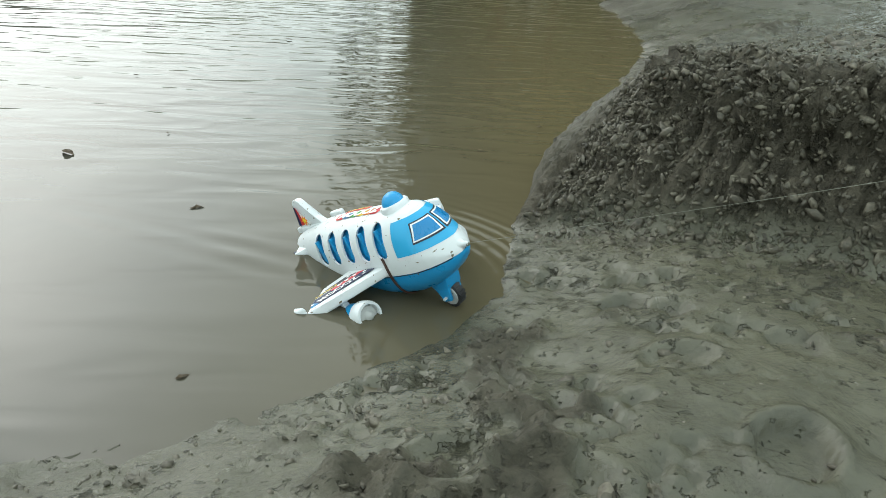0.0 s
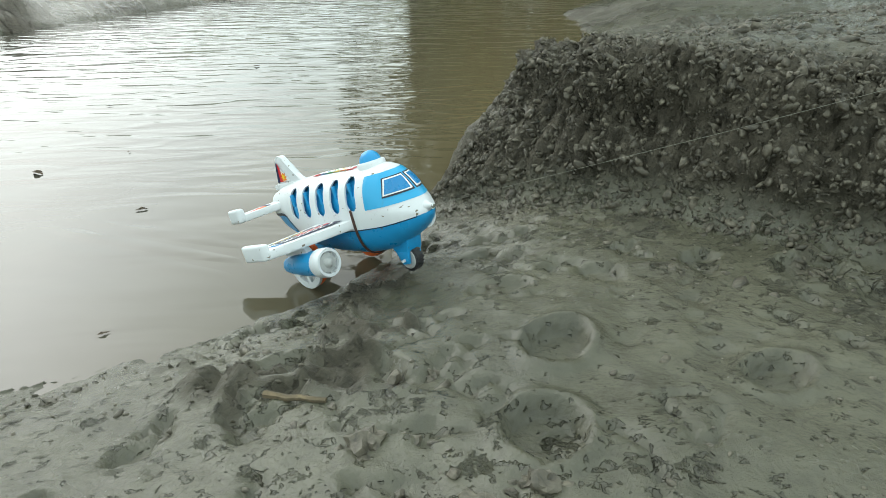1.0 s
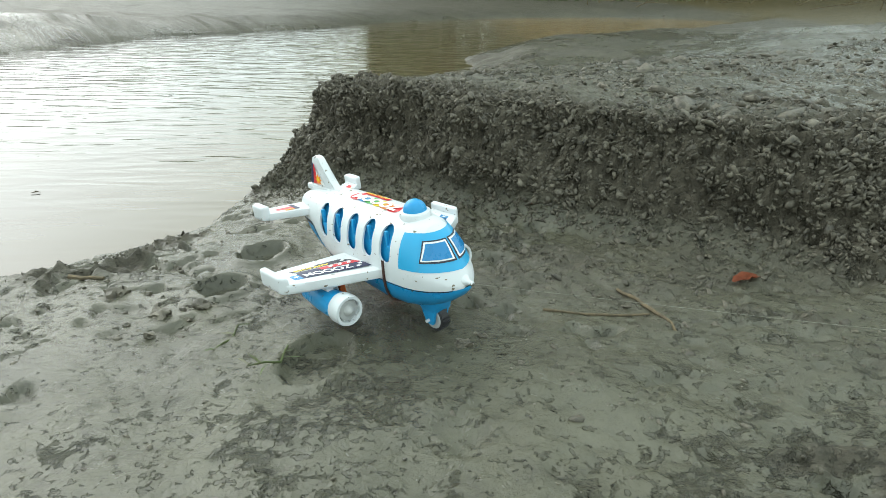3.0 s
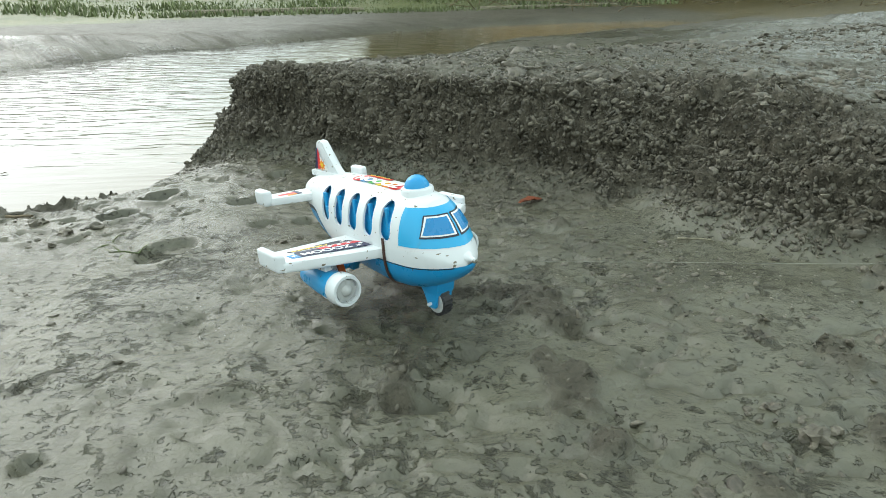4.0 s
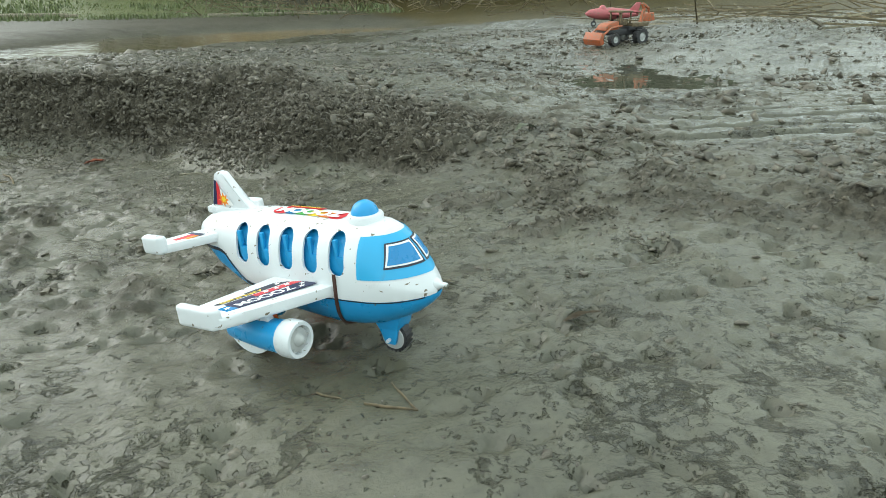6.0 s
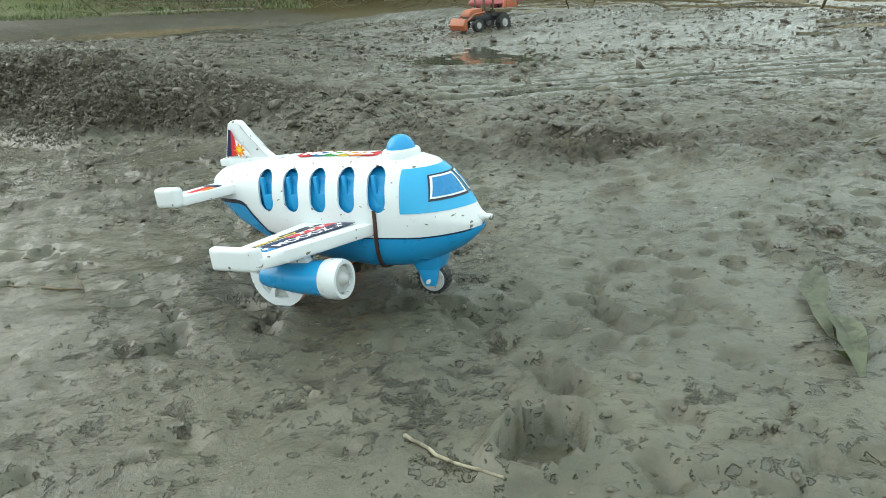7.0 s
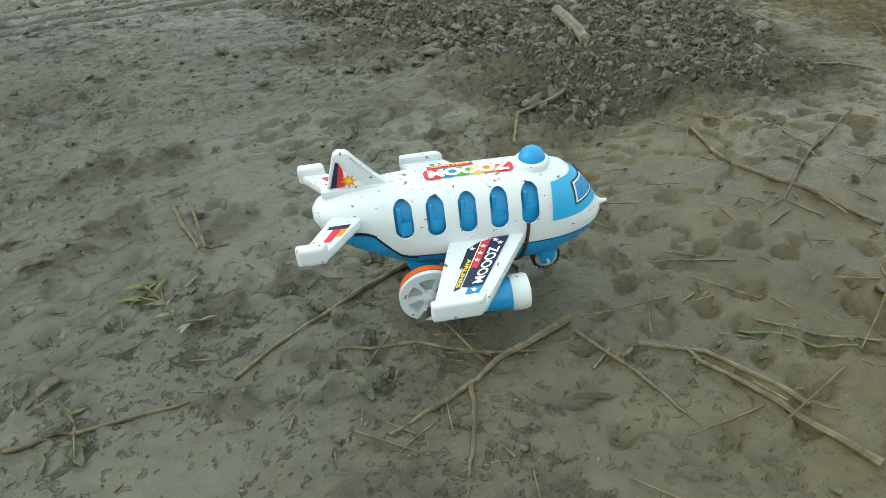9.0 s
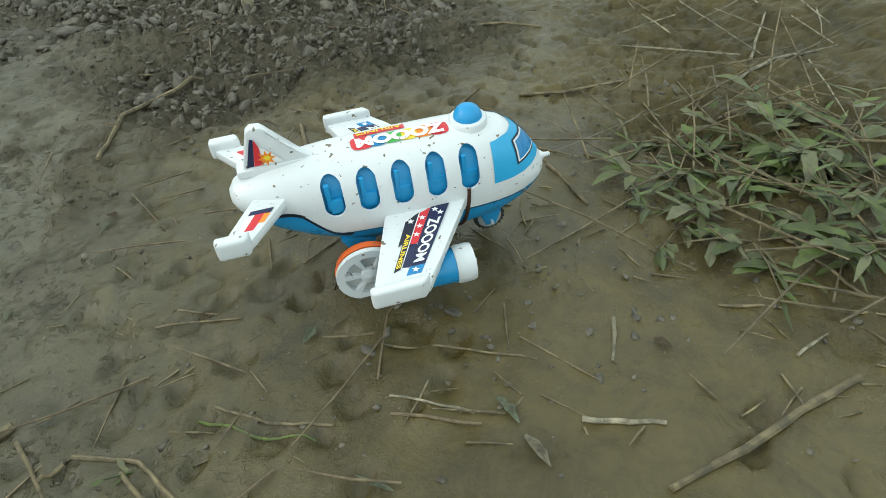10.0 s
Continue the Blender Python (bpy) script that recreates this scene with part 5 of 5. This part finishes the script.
def litter():
    twig, straw, pale = "brown twig lying on wet mud", "dry straw stalk lying on the mud", "pale dry stalk lying on the mud"
    stick("twig", [(0.018, 0.275), (0.067, 0.260)], 0.0035, 0.0028, TWIG, "short thick brown twig at the water's edge")
    stick("twig", [(0.701, 0.214), (0.722, 0.172), (0.736, 0.110)], 0.0030, 0.0022, TWIG, "brown peeled stick crossing a thinner one")
    stick("twig", [(0.600, 0.162), (0.656, 0.147), (0.721, 0.150)], 0.0022, 0.0016, TWIG, twig)
    stick("twig", [(1.035, -0.408), (1.083, -0.400)], 0.0022, 0.0016, PALE_STRAW, pale)
    stick("twig", [(1.032, 0.038), (1.072, 0.019)], 0.0016, 0.0012, PALE_STRAW, "pale straw caught in the crumbly bank")
    stick("twig", [(0.646, -0.564), (0.672, -0.524), (0.699, -0.480)], 0.0018, 0.0012, TWIG, twig)
    stick("twig", [(1.121, -0.849), (1.141, -0.871)], 0.0016, 0.0008, TWIG, twig)
    stick("twig", [(1.156, -0.888), (1.193, -0.910), (1.187, -0.863)], 0.0014, 0.0010, TWIG, "thin bent brown twig on the mud")
    stick("twig", [(1.366, -1.305), (1.376, -1.336), (1.393, -1.370)], 0.0016, 0.0010, PALE_STRAW, pale)
    stick("twig", [(1.660, -1.554), (1.658, -1.580), (1.656, -1.608)], 0.0024, 0.0014, TWIG, twig)
    stick("twig", [(1.458, -1.515), (1.509, -1.523)], 0.0022, 0.0018, STRAW, straw)
    stick("twig", [(2.011, -1.481), (1.949, -1.584), (1.971, -1.598)], 0.0026, 0.0014, TWIG, "bent brown twig on the mud")
    stick("twig", [(2.975, -1.540), (2.772, -1.690)], 0.0150, 0.0130, PALE_STRAW, "thick pale cut cane lying on dark soil")
    stick("twig", [(2.571, -1.758), (2.436, -1.720), (2.348, -1.761)], 0.0046, 0.0030, STRAW, "bent dry brown cane on the mud")
    stick("twig", [(2.103, -1.800), (2.020, -1.788), (1.912, -1.768), (1.826, -1.762)], 0.0040, 0.0022, STRAW, "long brown twig tapering over the mud")
    stick("branch", [(2.034, -1.979), (1.954, -1.949), (1.919, -1.944), (1.836, -1.921)], 0.0048, 0.0018, STRAW, "forked dry branch lying on wet silt", "branch")
    stick("branch", [(1.897, -1.819), (1.941, -1.875), (1.961, -1.940)], 0.0014, 0.0028, STRAW, "thin dry side branch on wet silt", "branch")
    stick("branch", [(1.919, -1.944), (1.878, -1.971), (1.833, -1.993)], 0.0026, 0.0016, STRAW, "thin dry side branch on wet silt", "branch")
    stick("twig", [(2.026, -1.991), (1.993, -2.060), (1.958, -2.122)], 0.0022, 0.0010, STRAW, straw)
    stick("branch", [(2.004, -2.036), (2.029, -2.047), (2.043, -2.100), (2.013, -2.182)], 0.0022, 0.0024, STRAW, "crooked dry stalk lying on wet silt", "branch")
    stick("branch", [(2.030, -2.094), (2.005, -2.164), (1.977, -2.231)], 0.0020, 0.0042, STRAW, "straight dry stalk lying on wet silt", "branch")
    stick("twig", [(2.099, -2.125), (2.100, -2.174), (2.115, -2.221)], 0.0014, 0.0014, STRAW, straw)
    stick("twig", [(2.484, -1.965), (2.392, -2.039), (2.362, -2.126), (2.310, -2.207)], 0.0032, 0.0022, TWIG, "long dark crooked twig on the mud")
    stick("twig", [(2.328, -2.110), (2.467, -2.116), (2.630, -2.146)], 0.0016, 0.0022, TWIG, twig)
    stick("twig", [(1.998, -1.465), (1.949, -1.570)], 0.0034, 0.0026, TWIG, twig)
    stick("twig", [(2.825, -2.073), (2.869, -2.163)], 0.0026, 0.0020, STRAW, straw)
    stick("twig", [(2.633, -2.200), (2.711, -2.322)], 0.0030, 0.0022, STRAW, straw)
    stick("twig", [(2.492, -2.277), (2.437, -2.334)], 0.0024, 0.0018, STRAW, straw)
    stick("twig", [(2.780, -2.456), (2.860, -2.515), (2.953, -2.581)], 0.0028, 0.0018, PALE_STRAW, pale)
    stick("twig", [(2.832, -2.466), (2.987, -2.475)], 0.0022, 0.0018, PALE_STRAW, pale)
    stick("branch", [(2.285, -2.570), (2.225, -2.522), (2.145, -2.456)], 0.0038, 0.0030, STRAW, "long dry cane lying on wet silt", "branch")
    stick("twig", [(2.178, -2.389), (2.194, -2.446)], 0.0028, 0.0020, PALE_STRAW, "pale split stalk on wet silt")
    stick("twig", [(2.136, -2.257), (2.152, -2.322)], 0.0018, 0.0014, TWIG, twig)
    stick("twig", [(2.150, -2.250), (2.160, -2.315)], 0.0014, 0.0012, PALE_STRAW, pale)
    stick("twig", [(2.088, -2.117), (2.088, -2.170), (2.103, -2.214)], 0.0014, 0.0012, LEAF, "thin green grass stalk on wet silt")
    stick("twig", [(2.154, -2.017), (2.183, -2.092)], 0.0012, 0.0010, TWIG, twig)
    stick("twig", [(2.193, -2.219), (2.212, -2.276), (2.221, -2.344)], 0.0012, 0.0012, STRAW, straw)
    stick("twig", [(2.286, -2.389), (2.242, -2.399)], 0.0022, 0.0016, PALE_STRAW, pale)
    stick("twig", [(2.445, -2.509), (2.409, -2.543), (2.376, -2.581)], 0.0024, 0.0016, STRAW, straw)
    stick("twig", [(2.327, -2.468), (2.344, -2.520)], 0.0016, 0.0012, STRAW, straw)
    stick("twig", [(2.291, -2.529), (2.328, -2.551)], 0.0018, 0.0014, PALE_STRAW, pale)
    stick("branch", [(1.677, -1.662), (1.725, -1.706), (1.789, -1.746)], 0.0026, 0.0014, STRAW, "leafy broken sprig lying on wet silt", "branch")
    leaf(1.790, -1.270, 222, 0.150, 0.022, PALE_LEAF, "long pale green leaf folded on the mud", 0.10)
    leaf(1.700, -1.345, 225, 0.085, 0.026, PALE_LEAF, "green leaf folded over on the mud", 0.25)
    leaf(1.655, -1.375, 250, 0.028, 0.010, LEAF, "green leaf tip on the mud", 0.1)
    leaf(0.847, 0.218, 20, 0.045, 0.024, REDDISH, "red-brown dead leaf at the foot of the bank")
    leaf(1.636, -0.208, 10, 0.060, 0.022, PALE_LEAF, "faded curled leaf on crumbly soil", 0.5)
    leaf(1.307, -0.709, 160, 0.018, 0.007, PALE_STRAW, "small pale leaf scrap on the mud")
    leaf(1.369, -0.834, 0, 0.045, 0.008, DEAD_LEAF, "muddy brown leaf pressed into the flat", 0.05)
    leaf(2.066, -1.902, 168, 0.125, 0.020, PALE_STRAW, "long split brown leaf blade on wet silt", 0.06)
    leaf(1.876, -1.410, -70, 0.030, 0.011, PALE_LEAF, "torn faded leaf on the mud", 0.3)
    leaf(1.885, -1.445, -60, 0.022, 0.008, DEAD_LEAF, "torn brown leaf on the mud", 0.3)
    leaf(1.663, -1.553, 260, 0.045, 0.010, DEAD_LEAF, "narrow brown leaf on the mud", 0.1)
    leaf(1.723, -1.634, 20, 0.026, 0.016, PALE_STRAW, "small whitish curled leaf on the mud", 0.3)
    leaf(1.712, -1.705, 250, 0.030, 0.012, PALE_LEAF, "pale green leaf beside a broken sprig", 0.1)
    leaf(1.690, -1.690, 240, 0.026, 0.010, PALE_LEAF, "pale green leaf beside a broken sprig", 0.1)
    leaf(2.397, -1.323, -140, 0.065, 0.018, PALE_STRAW, "curled whitish dry leaf on the mud", 0.45)
    leaf(2.385, -1.300, -175, 0.045, 0.014, PALE_STRAW, "curled whitish dry leaf on the mud", 0.6)
    leaf(1.940, -2.023, -50, 0.036, 0.010, LEAF, "fresh green leaf lying on wet silt", 0.2)
    leaf(1.713, -1.626, 60, 0.035, 0.014, PALE_LEAF, "pale curled leaf on the mud", 0.4)
    leaf(1.861, -1.886, 70, 0.030, 0.012, PALE_LEAF, "pale leaf skeleton pressed into silt", 0.03)
    leaf(1.859, -1.426, 150, 0.042, 0.011, PALE_STRAW, "dry curled leaf on the mud", 0.4)
    leaf(2.177, -2.326, -130, 0.028, 0.008, PALE_LEAF, "pale leaf strip pressed into silt", 0.05)
    leaf(2.152, -2.355, -130, 0.030, 0.008, PALE_STRAW, "pale leaf strip pressed into silt", 0.05)
    for k, (x, y, r, n) in enumerate(((0.876, -0.500, 0.017, 1), (0.980, -0.384, 0.018, 4), (1.072, -0.526, 0.015, 3), (0.875, -0.438, 0.010, 1), (1.213, 0.218, 0.017, 1),
                                      (0.964, -0.348, 0.011, 2), (1.210, -0.451, 0.016, 1), (1.234, -0.681, 0.016, 3), (1.848, 0.535, 0.030, 2), (1.423, -1.354, 0.016, 4),
                                      (0.146, 0.293, 0.014, 1), (0.103, 0.214, 0.020, 5), (0.215, 0.167, 0.016, 3), (-0.036, 0.397, 0.010, 4), (0.021, 0.413, 0.009, 5), (-0.194, 0.335, 0.012, 2),
                                      (0.177, 0.150, 0.018, 4), (0.502, 0.076, 0.014, 3), (0.523, 0.690, 0.016, 1), (0.690, 0.560, 0.017, 1), (0.46, 0.78, 0.014, 2), (1.08, 0.42, 0.020, 2), (1.45, 0.30, 0.022, 2), (2.05, -1.15, 0.020, 3))):
        clod(x, y, r, 20 + 7 * k, n)
    weed(0.267, 0.093, 0.028, 3, (LEAF, LEAF), "small green grass sprig in wet mud", 8)
    weed(0.326, 0.038, 0.036, 4, (LEAF, LEAF), "trampled green sprig in wet mud", 10)
    weed(2.153, -1.073, 0.045, 5)
    weed(1.849, -1.658, 0.045, 6, (PALE_LEAF, LEAF), "small grey-green weed on wet silt", 16)
    weed(1.867, -1.612, 0.050, 7, (LEAF, TWIG), "low dark leafy weed flattened on silt", 26)
    weed(1.722, -1.688, 0.040, 8, (LEAF, STRAW), "green grass sprig on wet silt", 9)
    weed(2.046, -2.110, 0.035, 19, (LEAF, LEAF), "small green sprig by a dry stalk", 8)
    for k, (x, y, size) in enumerate(((2.55, -2.43, 0.10), (2.50, -2.48, 0.11), (2.59, -2.53, 0.11), (2.47, -2.56, 0.10), (2.64, -2.58, 0.12), (2.45, -2.43, 0.08), (2.54, -2.60, 0.11), (2.60, -2.40, 0.08), (2.43, -2.49, 0.09), (2.52, -2.53, 0.10), (2.57, -2.47, 0.09), (2.49, -2.41, 0.08), (2.62, -2.49, 0.10), (2.45, -2.60, 0.09))):
        weed(x, y, size, 40 + k, (LEAF, STRAW), "green leafy weeds tangled with dry stalks", 25)
    loose_straw("loose_straw", 60, (2.52, -2.50, 0.24, 0.18, 30), (0.05, 0.16), 0.0013, STRAW, "tangle of dry stalks among the weeds", 11, 0.04, 0.3)
    loose_straw("loose_straw", 90, (2.15, -2.20, 0.45, 0.30, -48), (0.008, 0.05), 0.0007, STRAW, "bits of chopped straw on wet silt", 12, 0.001, 0.02)
    loose_straw("loose_straw", 80, (2.27, -2.33, 0.34, 0.26, -48), (0.012, 0.060), 0.0010, STRAW, "brown broken straw bits on wet silt", 31, 0.002, 0.03)
    loose_straw("loose_straw", 34, (2.06, -2.06, 0.34, 0.24, -48), (0.02, 0.13), 0.0011, TWIG, "thin dark twigs strewn on wet silt", 21, 0.003, 0.03)
    loose_straw("loose_straw", 40, (1.75, -1.75, 0.30, 0.25, -48), (0.01, 0.05), 0.0008, TWIG, "thin dark twigs strewn on wet mud", 22, 0.001, 0.02)
    loose_straw("loose_straw", 70, (2.70, -2.10, 0.55, 0.40, -48), (0.02, 0.10), 0.0011, TWIG, "dark thin stalks on crumbly soil", 13, 0.006, 0.08)
    loose_straw("loose_straw", 16, (2.98, -2.47, 0.20, 0.14, -20), (0.08, 0.18), 0.0012, PALE_STRAW, "pale straw heap on the mud", 14, 0.02, 0.1)
    loose_straw("loose_straw", 160, (5.4, 3.0, 1.3, 4.2, -20), (0.15, 0.7), 0.006, STRAW, "dry stalks strewn along the field's edge", 15, 0.08, 0.18)
    loose_straw("loose_straw", 70, (5.0, 2.6, 1.0, 4.0, -20), (0.1, 0.5), 0.008, PALE_STRAW, "pale dry canes strewn along the field's edge", 16, 0.05, 0.1)
    loose_straw("loose_straw", 380, (5.5, 11.0, 4.5, 3.2, 20), (0.3, 1.0), 0.008, STRAW, "dry brown stalks standing beyond the channel", 17, 0.25, 0.7)
    rnd = random.Random(77)
    for k in range(46):
        along, across = rnd.uniform(2.05, 3.25), rnd.uniform(-0.55, 0.30)
        x, y = ORIGIN + along * S_DIR + across * U_DIR
        leaf(x, y, rnd.uniform(0, 360), rnd.uniform(0.012, 0.034), rnd.uniform(0.004, 0.010), DEAD_LEAF if k % 3 else PALE_LEAF, "small torn leaf scrap stuck to wet silt" if k % 3 else "small pale leaf scrap stuck to wet silt", rnd.uniform(0.02, 0.25), 0.03, "leaf scraps")
    stick("cane", [(-2.3, 8.3), (-1.2, 8.9), (-0.1, 9.4)], 0.035, 0.03, PALE_STRAW, "long pale bamboo cane on the far bank", "cane")
    stick("cane", [(1.6, 9.6), (2.6, 9.9), (3.9, 10.6)], 0.03, 0.02, PALE_STRAW, "long pale bamboo cane on the far bank", "cane")
    for x, y, t, L in ((-0.318, 0.811, 20, 0.018), (-0.583, 1.005, -30, 0.030), (-0.674, 1.499, 10, 0.014), (-0.459, 1.114, 80, 0.008), (-0.442, 2.009, 0, 0.022), (-0.213, 0.461, 40, 0.012), (0.081, 1.110, 0, 0.010), (0.204, 1.264, 30, 0.016)):
        leaf(x, y, t, L, 0.45 * L, DEAD_LEAF, "small brown leaf floating on the pond", 0.1, 0.0, "floating leaves")
TOY_ROWS = [
    (0.0, 0.0416, 0.5764, 0.0209, 14.4, -27.3, -43.4),
    (0.5, 0.0872, 0.5413, 0.0373, 11.1, -23.9, -41.8),
    (1.0, 0.1474, 0.499, 0.061, 1.4, -20.1, -41.0),
    (1.5, 0.2227, 0.4021, 0.0759, 5.9, -10.0, -43.1),
    (2.0, 0.311, 0.3068, 0.0929, 1.6, -7.6, -46.7),
    (2.5, 0.4059, 0.1969, 0.092, -0.7, -6.5, -49.9),
    (2.7, 0.4432, 0.1406, 0.0945, 4.1, -5.3, -50.2),
    (3.8, 0.6991, -0.1694, 0.0844, 5.1, -0.2, -49.2),
    (4.0, 0.7433, -0.2266, 0.1065, 2.4, -4.5, -51.4),
    (4.5, 0.8688, -0.3681, 0.0976, -5.7, -3.0, -51.9),
    (5.0, 0.9883, -0.5086, 0.1127, 3.2, -5.4, -49.6),
    (5.5, 1.1028, -0.679, 0.1173, 4.9, -6.4, -52.5),
    (5.7, 1.1569, -0.7507, 0.1179, 3.1, -4.5, -51.2),
    (6.8, 1.4535, -1.1166, 0.1498, -1.1, -8.5, -50.8),
    (7.0, 1.5071, -1.1707, 0.1475, -0.3, -6.3, -50.7),
    (7.5, 1.6463, -1.3511, 0.1575, 8.0, -5.9, -50.1),
    (8.0, 1.7953, -1.5539, 0.1688, 10.9, -4.0, -53.6),
    (8.5, 1.9508, -1.7507, 0.1814, 4.6, -4.4, -53.3),
    (9.0, 2.1266, -1.9718, 0.197, 5.6, -3.8, -48.7),
    (9.5, 2.2622, -2.1201, 0.2166, 5.0, -6.7, -46.3),
    (10.0, 2.3907, -2.2996, 0.2317, 5.3, -4.4, -52.2),
]


# ---- build ----
ground()
water()
puddle()
RIPPLES = ripple_rings()
TOY = toy_airliner()
toy_tractor(3.10, 1.55, 192)
toy_jet(3.95, 2.85, 170)
litter()
meadow()
# the three low ones are unseen bushes, added to darken the puddle's reflection
for tx, ty, tall, spread, seed in ((0.9, 17.2, 11.0, 2.2, 12), (1.3, 16.5, 11.5, 2.4, 9), (2.6, 15.5, 10.5, 2.7, 1), (6.6, 15.0, 8.0, 2.7, 2), (9.0, 14.0, 2.2, 1.9, 3), (11.2, 12.2, 2.4, 2.0, 4), (13.2, 10.0, 2.0, 1.9, 5), (4.4, 17.5, 11.0, 2.9, 6), (3.7, 14.6, 9.0, 2.4, 10), (5.5, 16.2, 10.0, 2.7, 11)):
    tree(tx, ty, tall, spread, seed)
# sparse unseen crown, added to fray the edge of the pond's reflection
tree(-0.5, 17.8, 11.5, 2.4, 13, 13)
mud_crumbs()


def motions():
    walk(TOY, [(t, pose(*row)) for t, *row in TOY_ROWS])
    walk(RIPPLES, [(t, pose(x, y, W - sunk, 0, 0, -42)) for t, x, y, sunk in ((0.0, -0.04, 0.67, 0.0001), (0.5, 0.0, 0.64, 0.0002), (1.0, 0.03, 0.63, 0.0012), (1.5, 0.0, 0.69, 0.0040), (10.0, 0.0, 0.70, 0.0045))])
    track = np.array(TOY_ROWS)
    run = np.concatenate(([0], np.cumsum(np.linalg.norm(np.diff(track[:, 1:4], axis=0), axis=1))))
    for wheel, place, radius in WHEELS:
        if place is None:
            walk(wheel, [(t, pose(0.0005, 0, 0.0012, 0, -rise, 0)) for t, rise in ((0.0, 1.0), (1.0, 5.0), (2.0, 13.0), (5.0, 13.0), (8.0, 13.0), (10.0, 13.0))])
            continue
        times = [k / 15 for k in range(151)] if radius > 0.02 else [k / 30 for k in range(301)]
        walk(wheel, [(t, pose(*place, 0, math.degrees(float(np.interp(t, track[:, 0], run)) / radius), 0)) for t in times])


motions()
